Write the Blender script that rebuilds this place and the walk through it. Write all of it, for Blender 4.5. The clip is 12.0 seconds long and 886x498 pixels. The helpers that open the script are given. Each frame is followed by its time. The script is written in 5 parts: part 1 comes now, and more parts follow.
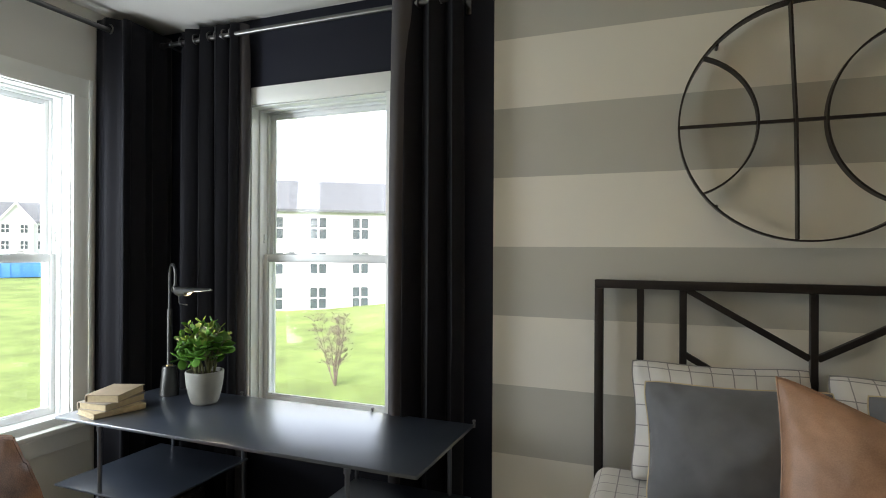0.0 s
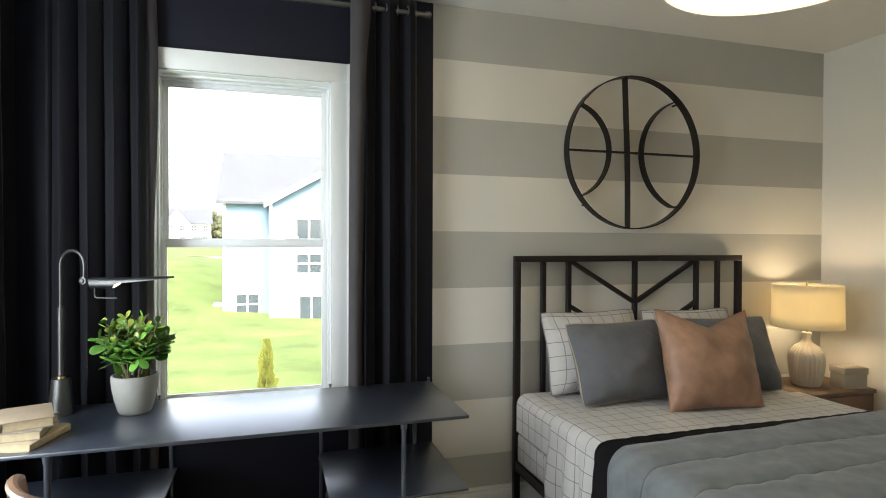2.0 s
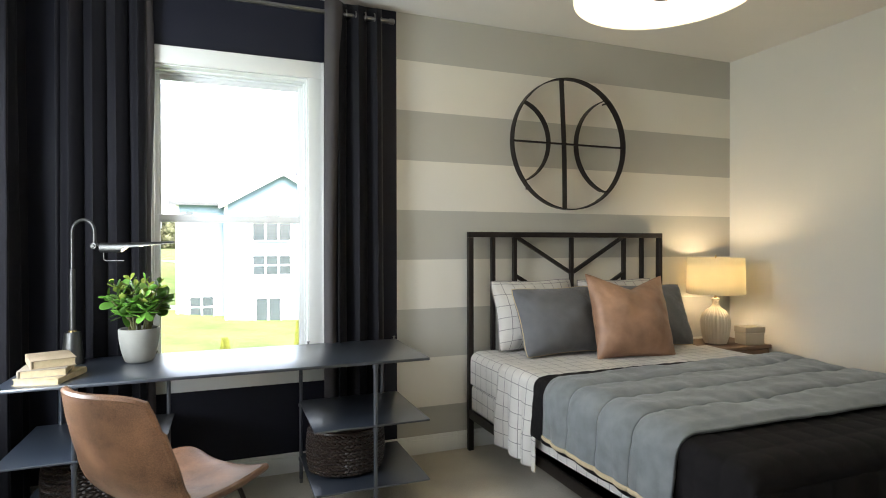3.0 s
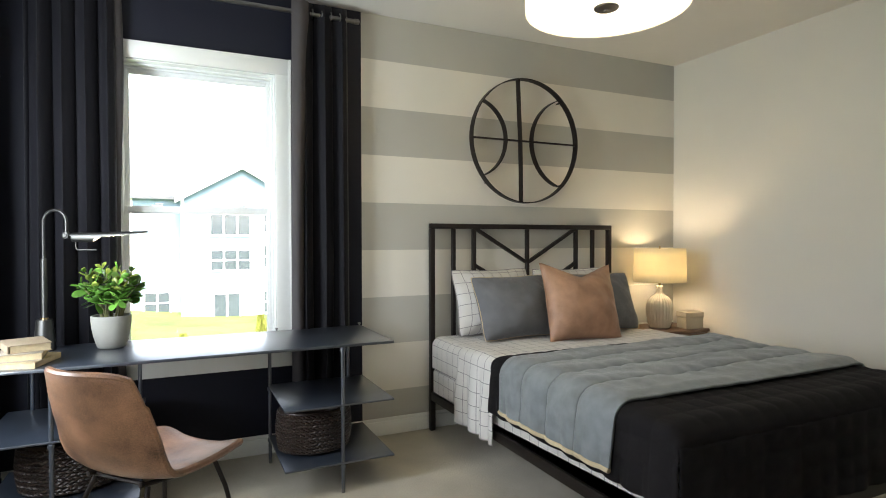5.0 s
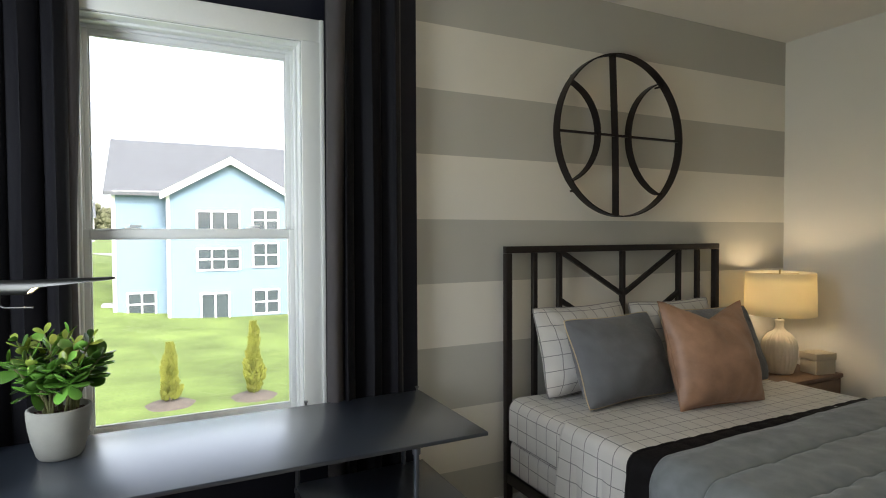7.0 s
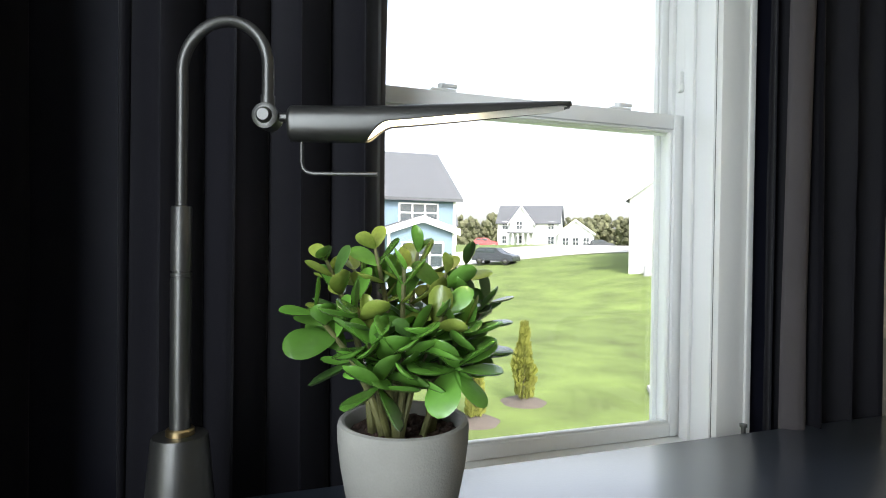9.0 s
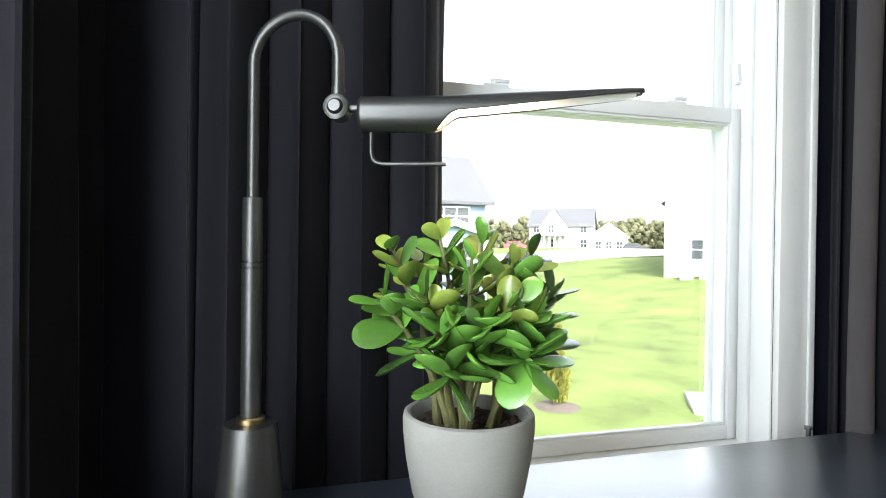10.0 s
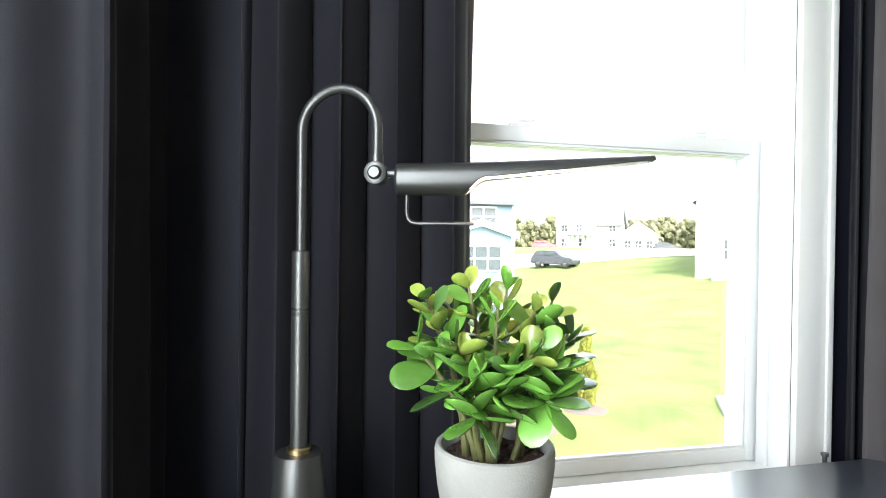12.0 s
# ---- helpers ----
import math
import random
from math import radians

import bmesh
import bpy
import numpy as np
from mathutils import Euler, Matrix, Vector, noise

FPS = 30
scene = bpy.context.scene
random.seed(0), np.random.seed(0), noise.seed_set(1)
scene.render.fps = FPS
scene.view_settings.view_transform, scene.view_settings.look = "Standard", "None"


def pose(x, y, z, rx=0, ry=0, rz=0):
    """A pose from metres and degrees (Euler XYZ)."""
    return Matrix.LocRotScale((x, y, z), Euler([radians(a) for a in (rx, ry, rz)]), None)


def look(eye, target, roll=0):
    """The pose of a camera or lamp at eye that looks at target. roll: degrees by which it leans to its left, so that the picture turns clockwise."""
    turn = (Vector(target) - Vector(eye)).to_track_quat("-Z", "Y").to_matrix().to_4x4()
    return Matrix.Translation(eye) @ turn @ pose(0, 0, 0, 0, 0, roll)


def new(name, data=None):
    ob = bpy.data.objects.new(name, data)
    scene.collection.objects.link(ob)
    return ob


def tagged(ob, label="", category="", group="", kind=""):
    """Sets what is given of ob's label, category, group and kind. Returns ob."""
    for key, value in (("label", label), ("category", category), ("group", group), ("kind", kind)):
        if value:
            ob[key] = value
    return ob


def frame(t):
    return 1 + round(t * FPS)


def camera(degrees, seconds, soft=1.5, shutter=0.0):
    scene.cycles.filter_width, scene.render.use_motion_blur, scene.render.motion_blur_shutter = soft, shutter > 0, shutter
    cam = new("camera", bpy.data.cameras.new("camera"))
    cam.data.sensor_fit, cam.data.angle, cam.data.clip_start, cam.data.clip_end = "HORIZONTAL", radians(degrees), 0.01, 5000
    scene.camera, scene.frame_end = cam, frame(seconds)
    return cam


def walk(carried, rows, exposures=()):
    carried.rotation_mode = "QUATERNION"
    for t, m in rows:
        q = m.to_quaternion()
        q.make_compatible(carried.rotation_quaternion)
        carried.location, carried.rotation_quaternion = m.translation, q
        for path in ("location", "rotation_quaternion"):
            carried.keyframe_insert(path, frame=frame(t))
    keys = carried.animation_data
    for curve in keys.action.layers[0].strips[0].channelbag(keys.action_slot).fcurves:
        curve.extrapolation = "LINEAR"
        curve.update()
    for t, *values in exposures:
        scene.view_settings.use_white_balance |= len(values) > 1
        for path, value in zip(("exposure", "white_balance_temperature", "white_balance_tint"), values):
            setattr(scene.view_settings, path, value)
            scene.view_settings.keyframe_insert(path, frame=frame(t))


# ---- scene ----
cam = camera(76.3, 12.0, soft=1.0)
PATH = [
    (0, (0.707, -2.421, 1.494), (-0.022, -0.558, 1.493), 0.3),
    (0.5, (0.292, -2.483, 1.504), (0.042, -0.499, 1.521), 0.3),
    (1, (-0.176, -2.499, 1.431), (-0.063, -0.502, 1.446), 0.1),
    (1.5, (-0.565, -2.652, 1.489), (-0.234, -0.68, 1.472), 0.2),
    (2, (-0.807, -2.879, 1.449), (-0.232, -0.964, 1.423), 0.2),
    (2.5, (-0.907, -3.084, 1.308), (-0.219, -1.207, 1.298), -0.0),
    (3, (-0.97, -3.298, 1.288), (-0.251, -1.432, 1.275), -0.1),
    (3.5, (-1.001, -3.499, 1.239), (-0.221, -1.658, 1.217), -0.1),
    (5.5, (-1.046, -3.424, 1.292), (-0.201, -1.612, 1.256), -0.1),
    (6, (-0.925, -3.273, 1.508), (-0.076, -1.463, 1.451), -0.1),
    (6.5, (-0.948, -2.869, 1.48), (-0.047, -1.085, 1.423), -0.1),
    (8.5, (-1.482, -1.243, 1.219), (-0.777, 0.627, 1.210), -0.1),
    (9, (-1.551, -1.036, 1.139), (-0.899, 0.854, 1.114), 0.7),
    (9.5, (-1.579, -0.985, 1.117), (-0.994, 0.928, 1.098), 0.7),
    (10, (-1.594, -1.019, 1.122), (-1.046, 0.904, 1.108), 0.7),
    (10.5, (-1.619, -1.070, 1.114), (-1.098, 0.860, 1.100), 0.8),
    (11, (-1.630, -1.120, 1.108), (-1.135, 0.818, 1.094), 0.7),
    (11.5, (-1.635, -1.133, 1.108), (-1.160, 0.809, 1.092), 0.8),
    (12, (-1.617, -1.090, 1.193), (-1.161, 0.858, 1.174), 0.7),
]
EXPOSURES = [(0, 2.25), (0.5, 2.6), (1.0, 2.6), (1.6, 2.45), (2.5, 2.65), (3.5, 2.85), (5.6, 2.85), (6.1, 2.65), (6.7, 2.2), (8.5, 1.75), (9.2, 1.95), (10.0, 2.45), (10.6, 2.7), (12.0, 2.9)]
walk(cam, [(t, look(eye, target, roll)) for t, eye, target, roll in PATH], EXPOSURES)

# ---- world, sun and exposure ----
world = bpy.data.worlds.new("sky")
scene.world = world
world.use_nodes = True
wn, wl = world.node_tree.nodes, world.node_tree.links
sky = wn.new("ShaderNodeTexSky")
sky.sky_type = "NISHITA"
sky.sun_disc = False
sky.sun_elevation, sky.sun_rotation = radians(45), radians(183)
sky.air_density, sky.dust_density, sky.ozone_density = 1.0, 4.0, 1.0
wn["Background"].inputs["Strength"].default_value = 0.15
veil = wn.new("ShaderNodeHueSaturation")  # a high thin overcast
veil.inputs["Saturation"].default_value, veil.inputs["Value"].default_value = 0.42, 1.1
wl.new(sky.outputs["Color"], veil.inputs["Color"])
wl.new(veil.outputs["Color"], wn["Background"].inputs["Color"])
sun = new("sun", bpy.data.lights.new("sun", "SUN"))
sun.data.energy, sun.data.angle, sun.data.color = 0.9, radians(12), (1.0, 0.95, 0.88)
sun.matrix_world = look((2, -40, 40), (0, 0, 0))

# daylight in the openings of the two windows of the west wall
for nm, y, wide, watts, toward in (("window_daylight_far", -2.42, 0.74, 1.7, 0.0), ("window_daylight_near", -1.045, 0.48, 6.0, 1.3)):
    ar = new(nm, bpy.data.lights.new(nm, "AREA"))
    ar.data.shape, ar.data.size, ar.data.size_y = "RECTANGLE", wide, 1.5
    ar.data.energy, ar.data.color = watts, (0.85, 0.93, 1.0)
    ar.matrix_world = look((-2.035 - 0.04 * toward, y, 1.45), (0, y + toward, 1.35))

# ---- materials ----
MATS = {}


def mat(name, base, rough=0.6, metal=0.0, var=0.10, scale=6.0, bump=0.1, fine=180.0, sheen=0.0, island=0.0, emit=0.0, glow=None, coat=0.0, ior=1.5):
    """A surface with a broad stain and a fine grain, and relief of the same grain."""
    if name in MATS:
        return MATS[name]
    m = bpy.data.materials.new(name)
    m.use_nodes = True
    n, l = m.node_tree.nodes, m.node_tree.links
    b = n["Principled BSDF"]
    b.inputs["Roughness"].default_value, b.inputs["Metallic"].default_value = rough, metal
    b.inputs["IOR"].default_value = ior
    b.inputs["Coat Weight"].default_value, b.inputs["Coat Roughness"].default_value = coat, 0.27
    if sheen:
        b.inputs["Sheen Weight"].default_value, b.inputs["Sheen Roughness"].default_value = sheen, 0.3
    tc = n.new("ShaderNodeTexCoord")
    big, small = n.new("ShaderNodeTexNoise"), n.new("ShaderNodeTexNoise")
    big.inputs["Scale"].default_value, small.inputs["Scale"].default_value = scale, fine
    big.inputs["Detail"].default_value, small.inputs["Detail"].default_value = 5, 2
    for t in (big, small):
        l.new(tc.outputs["Object"], t.inputs["Vector"])
    add = n.new("ShaderNodeMath")
    add.operation = "MULTIPLY_ADD"
    add.inputs[1].default_value = 0.4
    l.new(small.outputs["Fac"], add.inputs[0])
    l.new(big.outputs["Fac"], add.inputs[2])
    ramp = n.new("ShaderNodeMapRange")
    ramp.inputs["From Min"].default_value, ramp.inputs["From Max"].default_value = 0.4, 1.0
    ramp.inputs["To Min"].default_value, ramp.inputs["To Max"].default_value = 1 - var, 1 + var
    l.new(add.outputs[0], ramp.inputs["Value"])
    last = ramp.outputs["Result"]
    if island:
        oi, mr, mu = n.new("ShaderNodeObjectInfo"), n.new("ShaderNodeMapRange"), n.new("ShaderNodeMath")
        mr.inputs["To Min"].default_value, mr.inputs["To Max"].default_value = 1 - island, 1 + island
        mu.operation = "MULTIPLY"
        l.new(oi.outputs["Random"], mr.inputs["Value"])
        l.new(mr.outputs["Result"], mu.inputs[0])
        l.new(last, mu.inputs[1])
        last = mu.outputs[0]
    mix = n.new("ShaderNodeVectorMath")
    mix.operation = "SCALE"
    mix.inputs[0].default_value = base
    l.new(last, mix.inputs["Scale"])
    l.new(mix.outputs["Vector"], b.inputs["Base Color"])
    if bump:
        bp = n.new("ShaderNodeBump")
        bp.inputs["Strength"].default_value, bp.inputs["Distance"].default_value = bump, 0.004
        l.new(small.outputs["Fac"], bp.inputs["Height"])
        l.new(bp.outputs["Normal"], b.inputs["Normal"])
    if emit:
        b.inputs["Emission Color"].default_value = (*(glow or base), 1)
        b.inputs["Emission Strength"].default_value = emit
    MATS[name] = m
    return m


def striped(name, one, two, z0, step):
    """Wall paint in level bands of two colours, each step high, from the height z0."""
    m = mat(name, one, rough=0.75, var=0.03, scale=1.5, bump=0.06, fine=260)
    n, l = m.node_tree.nodes, m.node_tree.links
    tc, sep = n.new("ShaderNodeTexCoord"), n.new("ShaderNodeSeparateXYZ")
    l.new(tc.outputs["Object"], sep.inputs[0])
    sub, fr, cmp_ = n.new("ShaderNodeMath"), n.new("ShaderNodeMath"), n.new("ShaderNodeMath")
    sub.operation, fr.operation, cmp_.operation = "MULTIPLY_ADD", "FRACT", "LESS_THAN"
    sub.inputs[1].default_value, sub.inputs[2].default_value = 0.5 / step, -z0 * 0.5 / step + 20
    cmp_.inputs[1].default_value = 0.5
    l.new(sep.outputs["Z"], sub.inputs[0])
    l.new(sub.outputs[0], fr.inputs[0])
    l.new(fr.outputs[0], cmp_.inputs[0])
    pick = n.new("ShaderNodeMix")
    pick.data_type = "RGBA"
    pick.inputs["A"].default_value, pick.inputs["B"].default_value = (*one, 1), (*two, 1)
    l.new(cmp_.outputs[0], pick.inputs["Factor"])
    for nd in n:
        if nd.bl_idname == "ShaderNodeVectorMath":
            l.new(pick.outputs["Result"], nd.inputs[0])
    return m


def gridded(name, base, line, step, width):
    """White cotton with thin woven lines both ways, by the mesh's own flat coordinates."""
    m = mat(name, base, rough=0.9, var=0.06, scale=8, bump=0.25, fine=500, sheen=0.2)
    n, l = m.node_tree.nodes, m.node_tree.links
    uv, sep = n.new("ShaderNodeUVMap"), n.new("ShaderNodeSeparateXYZ")
    l.new(uv.outputs["UV"], sep.inputs[0])
    hits = []
    for axis in ("X", "Y"):
        mul, fr, lt = n.new("ShaderNodeMath"), n.new("ShaderNodeMath"), n.new("ShaderNodeMath")
        mul.operation, fr.operation, lt.operation = "MULTIPLY", "FRACT", "LESS_THAN"
        mul.inputs[1].default_value, lt.inputs[1].default_value = 1 / step, width / step
        l.new(sep.outputs[axis], mul.inputs[0])
        l.new(mul.outputs[0], fr.inputs[0])
        l.new(fr.outputs[0], lt.inputs[0])
        hits.append(lt)
    mx = n.new("ShaderNodeMath")
    mx.operation = "MAXIMUM"
    l.new(hits[0].outputs[0], mx.inputs[0])
    l.new(hits[1].outputs[0], mx.inputs[1])
    pick = n.new("ShaderNodeMix")
    pick.data_type = "RGBA"
    pick.inputs["A"].default_value, pick.inputs["B"].default_value = (*base, 1), (*line, 1)
    l.new(mx.outputs[0], pick.inputs["Factor"])
    for nd in n:
        if nd.bl_idname == "ShaderNodeVectorMath":
            l.new(pick.outputs["Result"], nd.inputs[0])
    return m


def glass(name):
    m = bpy.data.materials.new(name)
    m.use_nodes = True
    n, l = m.node_tree.nodes, m.node_tree.links
    n.remove(n["Principled BSDF"])
    tr, gl, mx, fr = n.new("ShaderNodeBsdfTransparent"), n.new("ShaderNodeBsdfGlossy"), n.new("ShaderNodeMixShader"), n.new("ShaderNodeFresnel")
    gl.inputs["Roughness"].default_value = 0.02
    fr.inputs["IOR"].default_value = 1.3
    l.new(fr.outputs[0], mx.inputs[0])
    l.new(tr.outputs[0], mx.inputs[1])
    l.new(gl.outputs[0], mx.inputs[2])
    l.new(mx.outputs[0], n["Material Output"].inputs["Surface"])
    return m


def fabric_shade(name, colour, through_, emit):
    """Lamp-shade cloth that lets part of the light through."""
    m = mat(name, colour, rough=0.9, var=0.05, scale=5, bump=0.15, fine=400, emit=emit, glow=through_)
    n, l = m.node_tree.nodes, m.node_tree.links
    tl, mx = n.new("ShaderNodeBsdfTranslucent"), n.new("ShaderNodeMixShader")
    tl.inputs["Color"].default_value = (*through_, 1)
    mx.inputs[0].default_value = 0.45
    l.new(n["Principled BSDF"].outputs[0], mx.inputs[1])
    l.new(tl.outputs[0], mx.inputs[2])
    l.new(mx.outputs[0], n["Material Output"].inputs["Surface"])
    return m


M_NAVY = mat("navy_wall_paint", (0.0080, 0.0088, 0.0175), rough=0.6, ior=1.35, var=0.10, scale=1.2, bump=0.06, fine=260)
M_WHITE = mat("warm_white_wall_paint", (0.70, 0.68, 0.635), rough=0.8, var=0.03, scale=1.2, bump=0.06, fine=260)
M_STRIPE = striped("striped_wall_paint", (0.72, 0.69, 0.625), (0.455, 0.445, 0.405), 1.2, 0.3045)
M_CEIL = mat("ceiling_paint", (0.72, 0.70, 0.66), rough=0.9, var=0.03, scale=1.5, bump=0.1, fine=200)
M_TRIM = mat("white_trim_paint", (0.80, 0.80, 0.77), rough=0.35, var=0.03, scale=3, bump=0.03, fine=120)
M_VINYL = mat("white_window_vinyl", (0.82, 0.83, 0.82), rough=0.3, var=0.02, scale=4, bump=0.0)
M_CARPET = mat("beige_carpet", (0.47, 0.42, 0.325), rough=1.0, var=0.22, scale=3.5, bump=0.9, fine=420, sheen=0.3)
M_CURT = mat("navy_curtain_cloth", (0.0060, 0.0057, 0.0084), rough=0.7, ior=1.3, var=0.18, scale=5, bump=0.15, fine=700, sheen=0.10)
# lining at the side hems; with lap it paints daylight on the cloth's edge
M_LINING_LIT = mat("taupe_lining_and_lit_cloth", (0.058, 0.051, 0.053), rough=0.85, var=0.12, scale=6, bump=0.15, fine=600)
M_STEEL = mat("dark_blue_steel", (0.028, 0.036, 0.052), rough=0.33, metal=0.0, coat=1.0, ior=1.9, var=0.16, scale=7, bump=0.05, fine=300)
M_ROD = mat("brushed_dark_nickel", (0.20, 0.195, 0.19), rough=0.32, metal=1.0, var=0.06, scale=12, bump=0.03)
M_GUN = mat("gunmetal_lamp_finish", (0.080, 0.080, 0.077), rough=0.36, metal=0.85, var=0.08, scale=14, bump=0.03)
M_ENAMEL = mat("white_enamel", (0.82, 0.80, 0.76), rough=0.3, var=0.02, scale=20, bump=0.0)
M_BRASS = mat("aged_brass", (0.42, 0.32, 0.17), rough=0.3, metal=1.0, var=0.1)
M_BLACKMETAL = mat("dark_bronze_metal", (0.022, 0.017, 0.015), rough=0.45, metal=0.5, var=0.2, scale=10, bump=0.06)
M_LEATHER = mat("tan_leather", (0.250, 0.128, 0.072), coat=0.4, rough=0.36, var=0.8, scale=7, bump=0.25, fine=240)
M_LEATHERP = mat("tan_leather_cushion", (0.36, 0.205, 0.130), rough=0.42, var=0.36, scale=9, bump=0.25, fine=260)
M_GREY = mat("grey_linen", (0.155, 0.160, 0.172), rough=0.95, var=0.14, scale=14, bump=0.4, fine=600, sheen=0.25)
M_COMF = mat("blue_grey_comforter_cloth", (0.205, 0.222, 0.233), rough=0.95, var=0.22, scale=16, bump=0.3, fine=500, sheen=0.3)
M_COMFB = mat("beige_comforter_lining", (0.56, 0.46, 0.30), rough=0.95, var=0.1, scale=10, bump=0.3, fine=500)
M_QUILT = mat("black_quilt_cloth", (0.0068, 0.0056, 0.0066), rough=0.8, ior=1.3, var=0.25, scale=9, bump=0.4, fine=400)
M_GRID = gridded("grid_cotton", (0.60, 0.58, 0.55), (0.26, 0.25, 0.25), 0.075, 0.0042)
M_POT = mat("grey_concrete", (0.285, 0.28, 0.255), rough=0.85, var=0.10, scale=18, bump=0.2, fine=350)
M_SOIL = mat("dark_soil", (0.055, 0.030, 0.022), rough=1.0, var=0.5, scale=60, bump=1.0, fine=300)
M_LEAF = mat("jade_leaf", (0.100, 0.235, 0.036), rough=0.24, var=0.22, scale=14, bump=0.03, fine=120, island=0.38, coat=0.25)
M_LEAFY = mat("jade_leaf_pale", (0.19, 0.25, 0.046), coat=0.2, rough=0.26, var=0.30, scale=22, bump=0.05, fine=200, island=0.3)
M_LEAFD = mat("jade_leaf_dark", (0.06, 0.13, 0.03), rough=0.35, var=0.3, scale=22, bump=0.05, fine=200, island=0.3)
M_STEM = mat("jade_stem", (0.105, 0.105, 0.035), rough=0.6, var=0.35, scale=40, bump=0.3, fine=200)
M_COVER = mat("tan_book_cloth", (0.29, 0.225, 0.155), rough=0.8, var=0.12, scale=14, bump=0.3, fine=500)
M_COVER2 = mat("grey_tan_book_cloth", (0.27, 0.23, 0.18), rough=0.8, var=0.12, scale=14, bump=0.3, fine=500)
M_PAGES = mat("yellowed_pages", (0.44, 0.355, 0.22), rough=0.95, var=0.14, scale=50, bump=0.5, fine=420)
M_BASKET = mat("dark_woven_rush", (0.036, 0.023, 0.018), rough=0.30, var=0.45, scale=30, bump=0.4, fine=200)
M_CERAMIC = mat("white_glazed_ceramic", (0.62, 0.56, 0.47), rough=0.35, var=0.05, scale=12, bump=0.03)
M_WOOD = mat("brown_wood", (0.16, 0.095, 0.06), rough=0.5, var=0.25, scale=12, bump=0.15, fine=120)
M_BOX = mat("cream_lacquered_box", (0.48, 0.42, 0.32), rough=0.5, var=0.06, scale=12, bump=0.08)
M_SHADE = fabric_shade("lamp_shade_linen", (0.72, 0.65, 0.48), (0.68, 0.60, 0.40), 0.03)
M_DRUM = fabric_shade("drum_shade_linen", (0.78, 0.74, 0.64), (1.0, 0.88, 0.66), 0.22)
M_DIFF = mat("drum_light_diffuser", (0.8, 0.76, 0.66), rough=0.6, var=0.02, bump=0.0, emit=0.6, glow=(1.0, 0.88, 0.66))
M_BULB = mat("lamp_tube_glow", (0.9, 0.85, 0.75), rough=0.5, var=0.0, bump=0.0, emit=9.0, glow=(1.0, 0.80, 0.52))
M_GLASS = glass("window_glass")
M_GRASS = mat("lawn_grass", (0.112, 0.158, 0.038), rough=1.0, var=0.5, scale=0.55, bump=0.8, fine=12)
M_ROAD = mat("pale_concrete_road", (0.42, 0.41, 0.39), rough=0.9, var=0.12, scale=0.5, bump=0.2, fine=20)
M_MULCH = mat("brown_mulch", (0.095, 0.080, 0.068), rough=1.0, var=0.4, scale=6, bump=1.0, fine=40)
M_BLUESIDE = mat("light_blue_siding", (0.17, 0.25, 0.33), rough=0.7, var=0.05, scale=1.0, bump=0.1, fine=30)
M_WHITESIDE = mat("white_siding", (0.70, 0.71, 0.72), rough=0.7, var=0.05, scale=1.0, bump=0.1, fine=30)
M_HTRIM = mat("white_house_trim", (0.8, 0.8, 0.8), rough=0.6, var=0.03, scale=2, bump=0.0)
M_ROOF = mat("grey_shingles", (0.100, 0.107, 0.118), rough=0.9, var=0.2, scale=2.0, bump=0.5, fine=14)
M_PANE = mat("dark_window_pane", (0.06, 0.075, 0.085), rough=0.08, var=0.1, scale=0.6, bump=0.0)
M_CYP = mat("golden_cypress_leaf", (0.21, 0.225, 0.040), rough=0.9, var=0.4, scale=3, bump=0.2, fine=60)
M_TWIG = mat("grey_twig", (0.13, 0.10, 0.09), rough=0.9, var=0.3, scale=8, bump=0.2)
M_WOODS = mat("far_woods_leaf", (0.105, 0.11, 0.06), rough=1.0, var=0.5, scale=0.25, bump=0.5, fine=2)
M_CARB = mat("dark_car_paint", (0.03, 0.035, 0.04), rough=0.25, var=0.05, bump=0.0, coat=0.5)
M_CARR = mat("red_car_paint", (0.35, 0.03, 0.03), rough=0.25, var=0.05, bump=0.0, coat=0.5)
M_TYRE = mat("tyre_rubber", (0.02, 0.02, 0.02), rough=0.9, bump=0.1)
M_BLUEBIN = mat("blue_bin_paint", (0.05, 0.18, 0.45), rough=0.6, var=0.15, scale=1)
M_ACUNIT = mat("grey_metal_case", (0.3, 0.31, 0.32), rough=0.6, var=0.1, scale=3)


# ---- building helpers ----
def box(bm, x0, x1, y0, y1, z0, z1, bev=0.0, seg=2, m=None):
    mm = Matrix.Translation(((x0 + x1) / 2, (y0 + y1) / 2, (z0 + z1) / 2)) @ Matrix.Diagonal((x1 - x0, y1 - y0, z1 - z0, 1))
    vs = bmesh.ops.create_cube(bm, size=1.0, matrix=(m @ mm) if m else mm)["verts"]
    if bev:
        es = list({e for v in vs for e in v.link_edges})
        bmesh.ops.bevel(bm, geom=es, offset=bev, segments=seg, affect="EDGES", profile=0.5)


